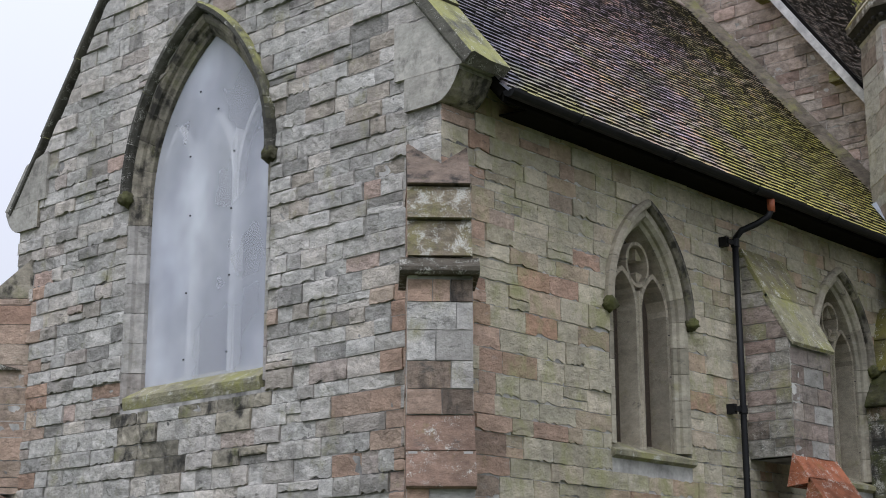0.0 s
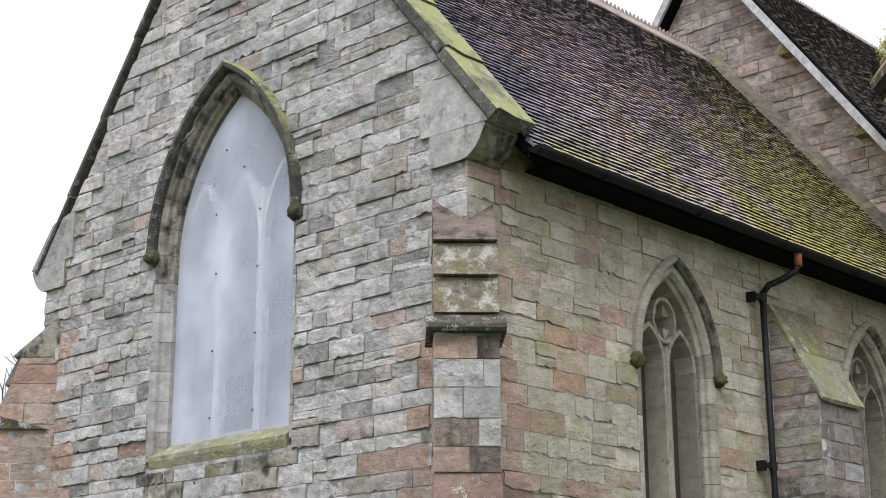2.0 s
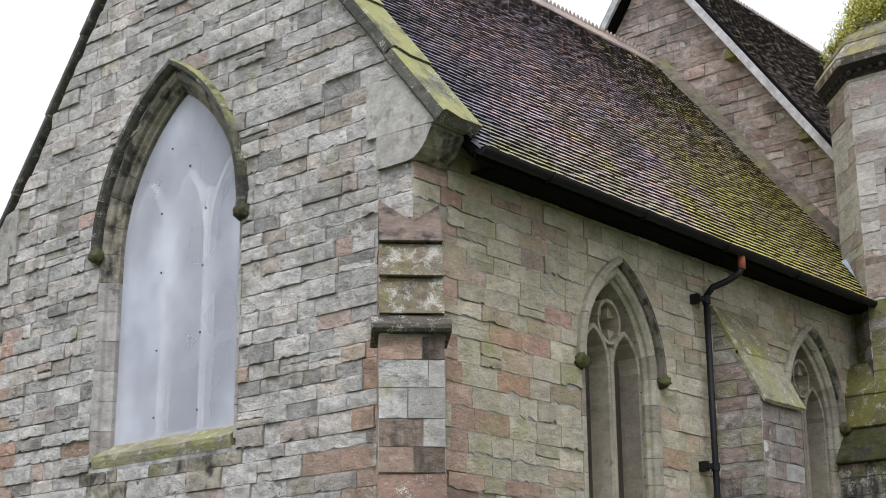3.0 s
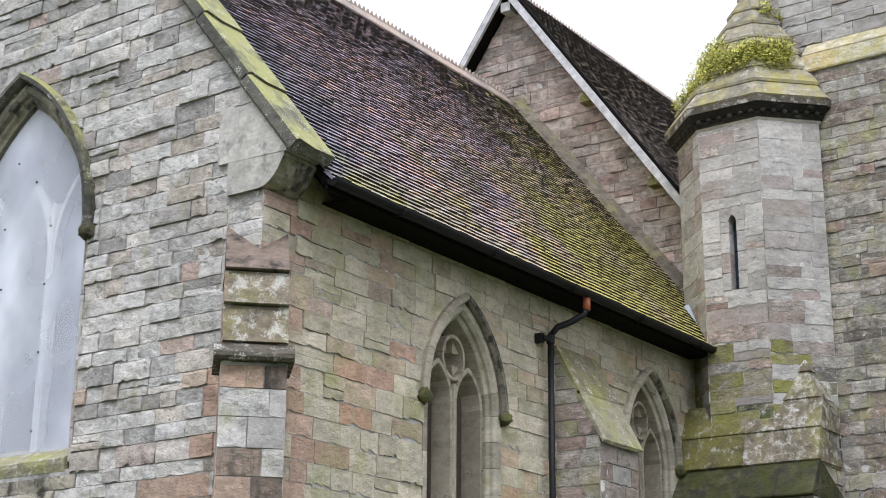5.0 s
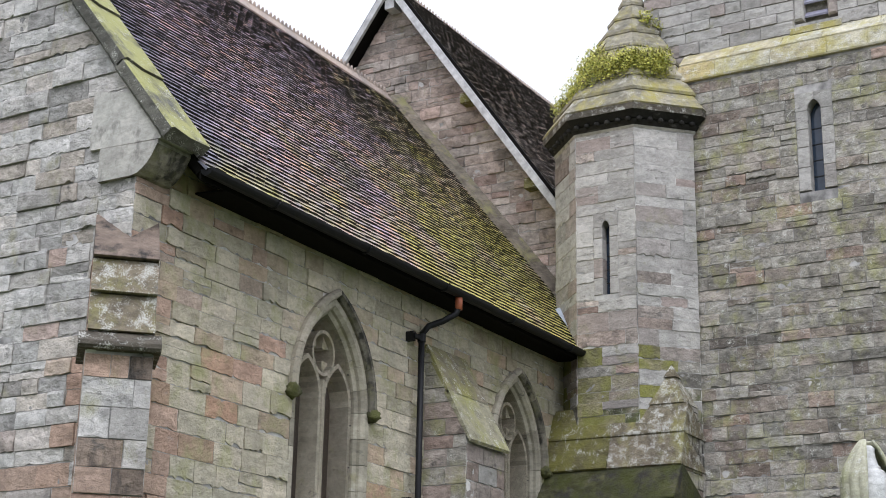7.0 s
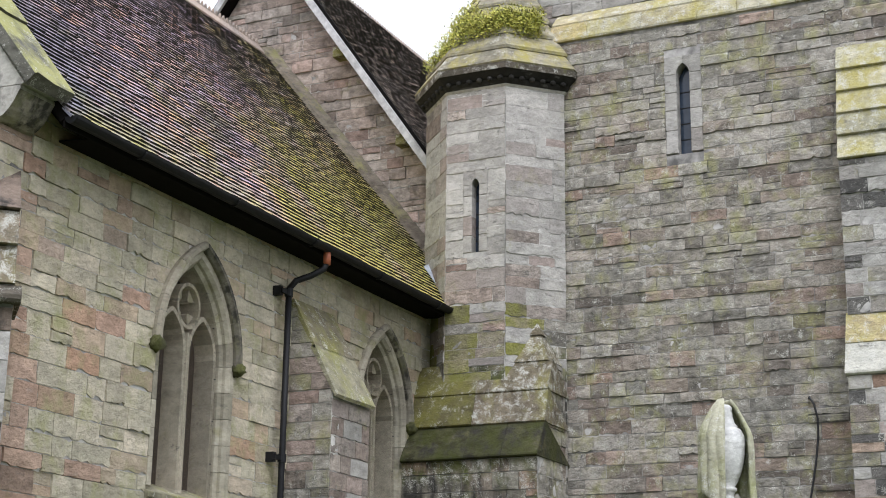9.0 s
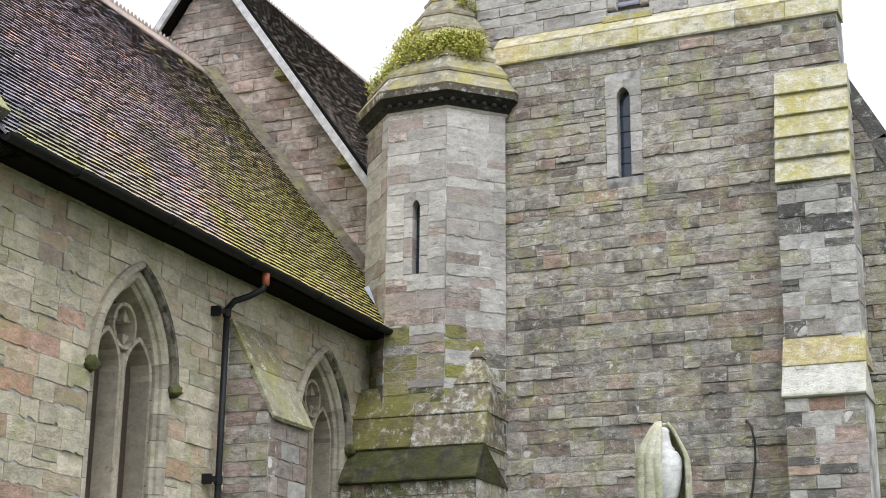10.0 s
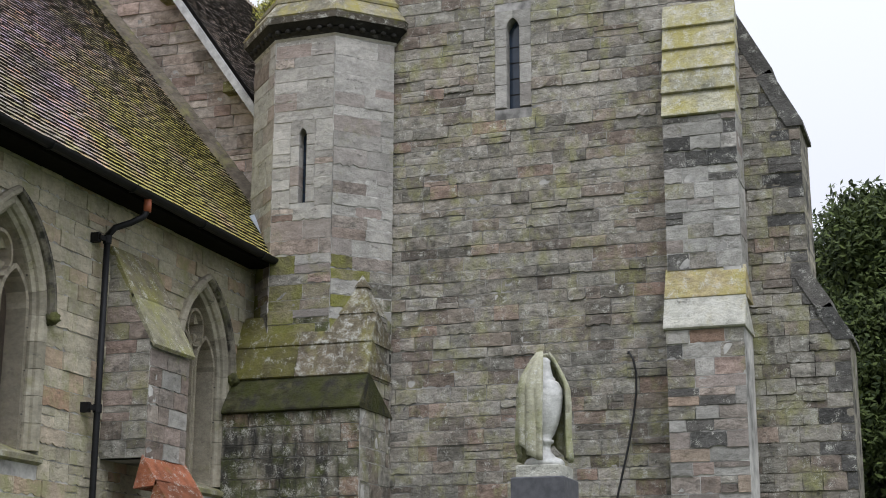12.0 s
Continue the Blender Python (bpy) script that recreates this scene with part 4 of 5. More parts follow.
def diagonal_buttress(corner, u, n, label, cap):
    b = root("diagonal_buttress", label, "buttress", group="corner buttresses")
    pl = Plane(corner, u, n)
    s0, s1 = -0.35, 0.28
    tiers = [((-0.36, 6.40), (0.31, 5.77)), ((0.25, 5.74), (0.40, 5.395)), ((0.34, 5.37), (0.49, 4.995))]
    for k, (t, f) in enumerate(tiers):
        weathering(b, pl, s0, s1, t, f, 0.014, cap if k else M_SOOTYRED if cap is M_LICHEN else M_SOOTY, 1, base=-0.4)
    weathering(b, pl, s0 - 0.075, s1 + 0.065, (0.46, 4.97), (0.58, 4.86), 0.07, M_DRIP, 1, "drip_stone", base=-0.2)
    flat = dict(course=(0.22, 0.30), length=(0.17, 0.42), proud=0.006, rough=0.005, joint=0.009, core=0.9)
    masonry(b, shifted(pl, 0.46), lambda z: [(s0, s1)], 3.46, 4.79, quoin_stone, 0, **flat)
    weathering(b, pl, s0 - 0.01, s1 + 0.01, (0.45, 3.46), (0.58, 3.13), 0.02, M_REDCAP, 1, base=-0.2)
    weathering(b, pl, s0 - 0.01, s1 + 0.015, (0.56, 3.12), (0.67, 2.80), 0.05, M_REDCAP, 1, base=-0.2)
    masonry(b, shifted(pl, 0.6), lambda z: [(s0, s1)], 0, 2.76, quoin_stone, 0, **flat)
    for s, sg in ((s0, -1), (s1, 1)):
        side = Plane(pl.o + pl.u * s, pl.n, pl.u * sg)
        masonry(b, side, lambda z: [(-0.3, 0.44 if z < 4.8 else 0.47 - (z - 4.9) * 0.3)], 3.2, 5.75, M_RED, 0, course=(0.2, 0.3), length=(0.3, 0.6), proud=0.004, rough=0.004, core=0.1)
        masonry(b, side, lambda z: [(-0.3, 0.58)], 0, 3.1, M_RED, 0, course=(0.2, 0.3), length=(0.3, 0.6), proud=0.004, rough=0.004, core=0.1)


R2 = math.sqrt(0.5)
diagonal_buttress((0, 0, 0), (R2, -R2, 0), (-R2, -R2, 0), "red and grey sandstone corner buttress with lichened stepped offsets", M_LICHEN)
diagonal_buttress((0, WIDE, 0), (-R2, -R2, 0), (-R2, R2, 0), "red and grey sandstone corner buttress with dark offsets", M_SOOTY)

mid = root("side_buttress", "sandstone buttress with sloping mossy top between the side windows", "buttress")
X0, X1 = 5.62, 6.62
for k in range(2):
    t0, t1 = k / 2, (k + 1) / 2
    prof = lambda t: (-0.04 - 0.66 * t, 6.22 - 1.26 * t)
    (ya, za), (yb, zb) = prof(t0), prof(t1 + 0.02)
    g = Geo()
    g.prism([(X0 - 0.012, ya, za), (X0 - 0.012, yb, zb), (X0 - 0.012, yb + 0.02, zb - 0.035), (X0 - 0.012, ya + 0.06, za - 0.03)],
            [(X1 + 0.02, ya, za), (X1 + 0.02, yb, zb), (X1 + 0.02, yb + 0.02, zb - 0.035), (X1 + 0.02, ya + 0.06, za - 0.03)])
    g.out("weathering_stone", M_OLIVE if k == 0 else M_MOSSY, mid)
flank = Plane((X0, 0, 0), (0, -1, 0), (-1, 0, 0))
masonry(mid, flank, lambda z: [(0.0, min(0.64, 0.04 + (6.17 - z) * 0.524))], 3.55, 6.1, lambda s, z: M_NAVE if RNG.random() < 0.55 else M_TOWER, 0.4, course=(0.17, 0.24), length=(0.25, 0.5), proud=0.008, rough=0.008, core=0.2)
front = Plane((0, -0.64, 0), (1, 0, 0), (0, -1, 0))
masonry(mid, front, lambda z: [(X0 + 0.01, X1)], 3.55, 4.92, lambda s, z: M_NAVE if RNG.random() < 0.6 else M_TURRET, X0, course=(0.17, 0.24), length=(0.25, 0.45), proud=0.008, rough=0.008, core=0.7)
masonry(mid, Plane((0, -0.92, 0), (1, 0, 0), (0, -1, 0)), lambda z: [(X0, X1)], 0, 2.98, M_TURRET, X0, course=(0.17, 0.24), length=(0.25, 0.45), core=1.0)
g = Geo()
g.box((X0 + 0.005, -0.9, 0), (X1 - 0.005, -0.05, 3.0))
g.out("lower_stage", M_TURRET, mid)
for k in range(2):
    a, b = k / 2, (k + 1) / 2
    P = lambda t: (-0.62 - 0.40 * t, 3.58 - 0.60 * t)
    (ya, za), (yb, zb) = P(a), P(b + 0.03)
    g = Geo()
    g.prism([(X0 - 0.03, ya, za), (X0 - 0.03, yb, zb), (X0 - 0.03, yb, zb - 0.05), (X0 - 0.03, ya + 0.1, za - 0.4)],
            [(X1 + 0.03, ya, za), (X1 + 0.03, yb, zb), (X1 + 0.03, yb, zb - 0.05), (X1 + 0.03, ya + 0.1, za - 0.4)])
    g.out("weathering_slab", M_TERRA, mid, "rust-red weathering slab")

# ---- nave behind the chancel ----
NX, NZ, NP = 10.68, 14.30, 1.41
NAVE = Plane((NX, 0, 0), (0, 1, 0), (-1, 0, 0))


def nave_spans(z):
    half = (NZ - z) / NP
    lo, hi = max(-1.0, 3.85 - half), min(6.6, 3.85 + half)
    return [(lo, hi)] if hi - lo > 0.05 else []


wall_nave = root("wall_nave", "brown sandstone gable wall of the nave", "wall", "structure")
masonry(wall_nave, NAVE, nave_spans, 6.4, 14.2, M_NAVE, 2.0, course=(0.14, 0.25), length=(0.2, 0.6), proud=0.018, rough=0.013, bed=M_OLDMORTAR, sink=0.003, ragged=0.016, wave=0.008, jumpers=0.15)
roof_nave = root("roof_nave", "steep dark clay-tiled nave roof with crested ridge", "roof", "structure")
NSLOPE = Slope(3.85, 14.52, NP)
tiles(roof_nave, NSLOPE, 10.42, 20.0, 7.4, M_NTILE)
g = Geo()
for sg in (1, -1):
    a = [(10.45, 3.85, 14.5), (10.45, 3.85 - sg * 4.3, 14.5 - 4.3 * NP), (10.45, 3.85 - sg * 4.3, 14.38 - 4.3 * NP), (10.45, 3.85, 14.38)]
    g.prism(a, [(20.0, y, z) for _, y, z in a])
g.out("roof_boarding", M_DARKWOOD, roof_nave)
cresting(roof_nave, 10.42, 20.0, 3.85, 14.50, M_NTILE)
verge = root("bargeboard", "weathered grey painted bargeboards on the nave gable", "bargeboard")
for sg in (1, -1):
    for x, t0, t1, nm in ((10.36, 0.02, -0.10, "board"), (10.41, 0.075, 0.02, "verge_strip")):
        run = [(0.0, 0.0), (4.6, 0.0)]
        k = math.hypot(1, NP)
        d, n = (-sg / k, -NP / k), (-sg * NP / k, 1 / k)
        P = lambda t, o: (3.85 + d[0] * t + n[0] * o, 14.5 + d[1] * t + n[1] * o)
        ring = [P(0, t1), P(7.0, t1), P(7.0, t0), P(0, t0)]
        g = Geo()
        g.prism([(x, y, z) for y, z in ring], [(x + 0.06, y, z) for y, z in ring])
        g.out(nm, M_TIMBER if nm == "board" else M_DARKWOOD, verge)
for y, z in ((2.23, 11.93), (0.97, 10.15), (3.85, 14.1)):
    g = Geo()
    g.box((10.43, y - 0.1, z - 0.09), (NX, y + 0.1, z + 0.09))
    tagged(g.out("purlin_end", M_GREEN if z < 13 else M_TIMBER), "mossy purlin end under the nave verge", "purlin", "purlin ends")

# raking stone course where the chancel roof meets the nave wall
abut = root("abutment_course", "mossy raking stone course above the roof abutment", "coping")
for k in range(9):
    a, b = 6.7 * k / 9, 6.7 * (k + 1) / 9 - 0.008
    ring = lambda t: [SOUTH.at(10.44, t, 0.02), SOUTH.at(10.47, t, 0.09), SOUTH.at(10.67, t, 0.19), SOUTH.at(10.67, t, 0.0)]
    g = Geo()
    g.prism(ring(a), ring(b))
    g.out("raking_stone", M_RAKE, abut)
g = Geo()
g.prism([SOUTH.at(9.66, 5.9, 0.045), SOUTH.at(9.36, 7.04, 0.045), SOUTH.at(9.36, 7.04, 0.06), SOUTH.at(9.66, 5.9, 0.06)],
        [SOUTH.at(9.84, 5.85, 0.05), SOUTH.at(9.56, 7.05, 0.05), SOUTH.at(9.56, 7.05, 0.1), SOUTH.at(9.84, 5.85, 0.12)])
tagged(g.out("lead_flashing", M_LEAD), "pale weathered lead flashing at the roof foot", "flashing")

# ---- stair turret ----
TC, AF = Vector((10.42, -0.94, 0)), 2.36
FW = AF * math.tan(math.pi / 8)
turret = root("stair_turret", "pale grey octagonal stone stair turret with a stone spirelet", "turret")


def octagon(af, z, turn=0):
    r = af / 2 / math.cos(math.pi / 8)
    return [(TC.x + r * math.cos(math.pi / 8 + math.pi / 4 * k), TC.y + r * math.sin(math.pi / 8 + math.pi / 4 * k), z) for k in range(8)]


g = Geo()
g.prism(octagon(AF - 0.55, 0), octagon(AF - 0.55, 10.3))
g.out("turret_core", M_MORTAR, turret)


def slit_spans(c, half, z0, z1, s0, s1):
    def spans(z):
        return [(s0, c - half), (c + half, s1)] if z0 < z < z1 else [(s0, s1)]
    return spans


def facet(deg):
    n = Vector((math.cos(radians(deg)), math.sin(radians(deg)), 0))
    return Plane(TC + n * AF / 2, Vector((-n.y, n.x, 0)), n)


def turret_stone(s, z):
    r = RNG.random()
    if s < 0.0 and z < 6.9 and r < 0.75:
        return M_MOSSWALL
    return M_NAVE if 6.5 < z < 7.6 and r < 0.45 or r < 0.04 else M_GREENWALL if z < 6.3 and r < 0.45 else M_TOWER if z < 6.6 and r < 0.8 else M_TURRET


for deg in (135, 180, 225):
    fp = facet(deg)
    full = lambda z: [(-FW / 2 + 0.004, FW / 2 - 0.004)]
    sp_ = slit_spans(0.0, 0.20, 7.68, 8.92, -FW / 2 + 0.004, FW / 2 - 0.004) if deg == 180 else full
    masonry(turret, fp, sp_, 0, 10.28, turret_stone, 0, course=(0.15, 0.3), length=(0.28, 0.8), proud=0.008, rough=0.004, joint=0.005, core=0.1, sink=0.001, bed=M_MORTAR, pieces=90, ragged=0.022, jumpers=0.2)


def slit_window(pl, c, z0, z1, half, w, name_glass=M_SLIT, mat=M_TURRET):
    """A narrow lancet: dressed blocks each side, a cusped head and recessed glass."""
    zs = z1 - half * 1.6
    out = 0.2 if half < 0.1 else 0.28
    z, k = z0, 0
    while z < zs - 0.05:
        hgt = min(RNG.uniform(0.26, 0.38), zs - z)
        for sg in (-1, 1):
            a, b = sorted((c + sg * half, c + sg * (out + (0.0 if k % 2 else -0.0))))
            vv, ff = bevel_block(pl, a, b, z + 0.003, z + hgt - 0.003, -0.3, 0.010, 0.007)
            mesh_ob("jamb_block", vv, ff, mat, w)
        z += hgt
        k += 1
    path = arch_path(half, z1 - zs, 0, 0, 6)
    gg = Geo()
    m = len(path)
    top = [(-out, 0)] + [(-out, z1 - zs + 0.14)] + [(out, z1 - zs + 0.14)] + [(out, 0)]
    half_n = m // 2
    left = path[:half_n + 1]
    ringl = [(c - out, zs)] + [(c + s, zs + zz) for s, zz in left] + [(c, z1 + 0.12), (c - out, z1 + 0.12)]
    ringr = [(2 * c - s, zz) for s, zz in ringl]
    for rg in (ringl, ringr):
        gg.prism([pl.at(s, zz, 0.012) for s, zz in rg], [pl.at(s, zz, -0.3) for s, zz in rg])
    gg.out("head_block", mat, w)
    gg = Geo()
    gg.prism([pl.at(s, zz, -0.16) for s, zz in ((c - half, z0), (c + half, z0), (c + half, zs), (c, z1), (c - half, zs))],
             [pl.at(s, zz, -0.2) for s, zz in ((c - half, z0), (c + half, z0), (c + half, zs), (c, z1), (c - half, zs))])
    slit = gg.out("slit_glass", name_glass, w, "blue-grey glass")
    for i in range(1, 5):
        zz = z0 + (zs - z0) * i / 5
        gg = Geo()
        gg.box(*[tuple(min(p[j], q[j]) if s_ else max(p[j], q[j]) for j in range(3)) for p, q in [(pl.at(c - half, zz - 0.006, -0.15), pl.at(c + half, zz + 0.006, -0.16))] for s_ in (1, 0)])
        gg.out("glazing_bar", M_IRON, slit)


ts = root("window_4", "narrow pointed slit window in the turret", "window", "structure")
slit_window(facet(180), 0.0, 7.68, 8.84, 0.06, ts)

for k, (af0, af1, z0, z1, mt) in enumerate(((AF, AF + 0.06, 10.26, 10.30, M_TURRET), (AF + 0.05, AF + 0.16, 10.30, 10.38, M_BLACK), (AF + 0.14, AF + 0.34, 10.40, 10.50, M_BLACK), (AF + 0.36, AF + 0.37, 10.50, 10.60, M_DRIP))):
    g = Geo()
    g.prism(octagon(af0, z0), octagon(af1, z1))
    cornice = g.out("cornice_course", mt, turret, "dark moulded cornice")
for deg in (135, 180, 225):
    fp = facet(deg)
    for i in range(6):
        s = (i - 2.5) * (FW + 0.06) / 6
        gg = Geo()
        me = bmesh.new()
        bmesh.ops.create_icosphere(me, subdivisions=2, radius=0.045)
        cc = Vector(fp.at(s, 10.385, 0.085))
        gg.add([tuple(cc + v.co * (1 + 0.25 * noise.noise(v.co * 50))) for v in me.verts], [[v.index for v in q.verts] for q in me.faces])
        me.free()
        gg.out("ballflower", M_BLACK, cornice, smooth=True)
# stone spirelet in lapped tiers
spire_width = lambda z: max(0.16, 2.68 - 1.02 * (z - 10.6))
for k in range(8):
    za, zb = 10.6 + k * 0.325, 10.6 + (k + 1) * 0.325
    af = spire_width
    g = Geo()
    g.prism(octagon(af(za) + (0.07 if k else 0.0), za - 0.03), octagon(af(za) + 0.08, za + 0.02))
    lo, hi = octagon(af(za) + 0.08, za + 0.02), octagon(af(zb) - 0.02, zb + 0.01)
    for j in range(8):
        i2 = (j + 1) % 8
        g.add([lo[j], lo[i2], hi[i2], hi[j]], [(0, 1, 2, 3)])
    g.add(hi, [tuple(range(8))])
    g.out("spire_tier", M_SPIRE, turret, "mossy stone spire tier")

# ---- turret base with its sloping offsets ----
tb = root("turret_base", "square mossy turret base with stepped sloping offsets", "turret base")
BASE = Plane((8.82, 0, 0), (0, -1, 0), (-1, 0, 0))
BY = 2.1
masonry(tb, BASE, lambda z: [(0.0, BY)], 0, 4.53, M_GREENWALL, 1.0, course=(0.19, 0.29), length=(0.22, 0.5), proud=0.008, rough=0.008, core=1.0)
flank2 = Plane((0, -BY, 0), (1, 0, 0), (0, -1, 0))
masonry(tb, flank2, lambda z: [(8.84 if z < 4.5 else 9.1 if z < 5.07 else 9.22 if z < 5.55 else 9.4, 10.0)], 0, 5.95, M_TOWER, 8.8, course=(0.19, 0.29), length=(0.22, 0.4), proud=0.008, rough=0.008, core=0.2)
for k, ((o0, z0), (o1, z1)) in enumerate((((-0.55, 6.02), (-0.33, 5.56)), ((-0.36, 5.55), (-0.20, 5.08)), ((-0.24, 5.07), (0.08, 4.57)))):
    weathering(tb, BASE, 0.0, 1.0, (o0, z0), (o1, z1), 0.045, M_DEEPMOSS if k == 2 else M_GREEN, 1, base=-1.2)
    weathering(tb, BASE, 1.0, BY + 0.03, (o0, z0), (o1, z1), 0.045, (M_BROACH, M_LICHEN, M_DEEPMOSS)[k], 1 if k == 0 else 2, base=-1.2)
for za, zb, f0, f1 in ((5.98, 6.42, 0.84, 0.40), (6.40, 6.84, 0.48, 0.02)):
    ap = Vector((9.72, -1.66))
    tri = [Vector((9.26, -1.30)), Vector((9.26, -2.15)), Vector((10.05, -2.15)), Vector((10.05, -1.75))]
    g = Geo()
    g.prism([(*(ap + (p - ap) * f0), za) for p in tri], [(*(ap + (p - ap) * f1), zb) for p in tri])
    g.out("broach_stone", M_BROACH, tb, "white-lichened pyramid stone")


# ---- tower ----
TOW = Plane((10.0, 0, 0), (0, -1, 0), (-1, 0, 0))
TOP = Plane((10.28, 0, 0), (0, -1, 0), (-1, 0, 0))
wall_tower = root("wall_tower", "olive-brown coursed sandstone tower wall", "wall", "structure")
SLIT = 3.99
masonry(wall_tower, TOW, slit_spans(SLIT, 0.28, 9.08, 10.62, 1.95, 7.2), 0, 11.16, M_TOWER, 4.0, course=(0.15, 0.23), length=(0.22, 0.6), proud=0.018, rough=0.0105, joint=0.009, bed=M_OLDMORTAR, sink=0.003, ragged=0.016, wave=0.008, jumpers=0.12)
sw = root("window_5", "tall narrow slit window in the tower", "window", "structure")
slit_window(TOW, SLIT, 9.08, 10.5, 0.101, sw, mat=M_TURRET)
wall_bell = root("wall_bell_stage", "grey sandstone wall of the tower's upper stage", "wall", "structure")
BW = 4.02
masonry(wall_bell, TOP, slit_spans(BW, 0.34, 11.95, 14.0, 1.2, 7.12), 11.6, 14.6, M_TURRET, 4.0, course=(0.14, 0.23), length=(0.2, 0.6), proud=0.016, rough=0.012, core=0.6, ragged=0.014, wave=0.008)
string = root("string_course", "lichened yellow stone string course on the tower", "string course")
for lo, hi, o0, o1, mt in ((11.16, 11.46, 0.05, 0.0, M_YELLOW), (11.46, 11.78, -0.03, -0.3, M_YELLOW)):
    s = 1.88
    while s < 7.22:
        w = min(RNG.uniform(0.6, 1.0), 7.24 - s)
        if 7.24 - s - w < 0.3:
            w = 7.24 - s
        g = Geo()
        prof = [(-0.4, lo), (o0, lo), (o0 + 0.01, lo + 0.03), (o1 if hi > 11.6 else 0.0, hi - 0.01), (-0.4, hi)]
        g.prism([TOW.at(s + 0.003, z, o) for o, z in prof], [TOW.at(s + w - 0.003, z, o) for o, z in prof])
        g.out("string_stone", mt, string)
        s += w
bell = root("window_6", "louvred belfry opening with sloping mossy sill", "window", "structure")
for sg in (-1, 1):
    for z in (11.95, 12.35, 12.75, 13.15, 13.55):
        a, b = sorted((BW + sg * 0.19, BW + sg * 0.34))
        v, f = bevel_block(TOP, a, b, z + 0.003, z + 0.395, -0.35, 0.012, 0.03)
        mesh_ob("jamb_block", v, f, M_TURRET, bell)
for z in (12.05, 12.28, 12.51, 12.74, 12.97, 13.2, 13.43):
    g = Geo()
    g.prism([TOP.at(BW - 0.19, z - 0.04, -0.08), TOP.at(BW - 0.19, z + 0.12, -0.24), TOP.at(BW - 0.19, z + 0.14, -0.22), TOP.at(BW - 0.19, z - 0.01, -0.07)],
            [TOP.at(BW + 0.19, z - 0.04, -0.08), TOP.at(BW + 0.19, z + 0.12, -0.24), TOP.at(BW + 0.19, z + 0.14, -0.22), TOP.at(BW + 0.19, z - 0.01, -0.07)])
    g.out("louvre", M_LOUVRE, bell)
g = Geo()
prof = [(-0.3, 12.0), (0.05, 11.82), (0.05, 11.72), (-0.3, 11.72)]
g.prism([TOP.at(BW - 0.4, z, o) for o, z in prof], [TOP.at(BW + 0.4, z, o) for o, z in prof])
g.out("sill", M_YELLOW, bell)
g = Geo()
g.box((10.45, -6.15, 0), (16.5, -1.8, 15.5))
tagged(g.out("tower_body", M_TOWER), "sandstone body of the church tower", "tower", kind="structure")

# front buttress of the tower
fb = root("tower_buttress", "tall tower buttress with yellow lichened sloping offsets", "buttress")
B0, B1 = 6.30, 7.31
for k in range(5):
    z1, z0 = 10.28 - k * 0.355, 10.28 - (k + 1) * 0.355
    o = lambda z: 0.18 + (10.28 - z) / 1.775 * 0.36
    weathering(fb, TOW, B0 - 0.01, B1 + 0.01, (o(z1) - 0.03, z1 + 0.01), (o(z0) + 0.02, z0 + 0.012), 0.03, M_YELLOW, 1, base=-0.1)
flatb = dict(course=(0.15, 0.24), length=(0.2, 0.5), proud=0.014, rough=0.009, sink=0.002, ragged=0.014, jumpers=0.12)
def buttress_stone(s, z):
    return RNG.choice([M_TURRET, M_TURRET, M_DARKSTONE, M_TOWER, M_NAVE if z < 6 else M_DARKSTONE, M_RED if z < 6 else M_GABLE])
masonry(fb, shifted(TOW, 0.5), lambda z: [(B0, B1)], 6.3, 8.47, buttress_stone, 6.8, core=0.6, **flatb)
weathering(fb, TOW, B0 - 0.03, B1 + 0.05, (0.47, 6.32), (0.64, 5.90), 0.03, M_YELLOW, 1, base=-0.1)
weathering(fb, TOW, B0 - 0.03, B1 + 0.05, (0.62, 5.89), (0.80, 5.47), 0.05, M_WHITE, 1, base=-0.1)
masonry(fb, shifted(TOW, 0.74), lambda z: [(B0, B1 + 0.02)], 0, 5.42, buttress_stone, 6.8, core=0.8, **flatb)
rs = Plane((10.0, -B1, 0), (-1, 0, 0), (0, -1, 0))
masonry(fb, rs, lambda z: [(0.0, 0.72 if z < 5.45 else 0.5 if z < 8.5 else max(0.1, 0.5 - (z - 8.5) * 0.2))], 0, 10.1, M_TURRET, 0.3, course=(0.2, 0.3), length=(0.3, 0.6), core=0.25, proud=0.006, rough=0.006)

# south buttress of the tower, seen along its east face
ab = root("angle_buttress", "stepped sandstone buttress at the tower's far corner", "buttress")
AB = Plane((10.2, 0, 0), (0, -1, 0), (-1, 0, 0))


def far_edge(z):
    pts = [(10.35, 7.22), (9.26, 7.75), (8.46, 8.12), (6.31, 8.14), (5.40, 8.62), (-1, 8.62)]
    for (za, sa), (zb, sb) in zip(pts, pts[1:]):
        if zb <= z <= za:
            return sa + (sb - sa) * (za - z) / (za - zb)
    return 7.22


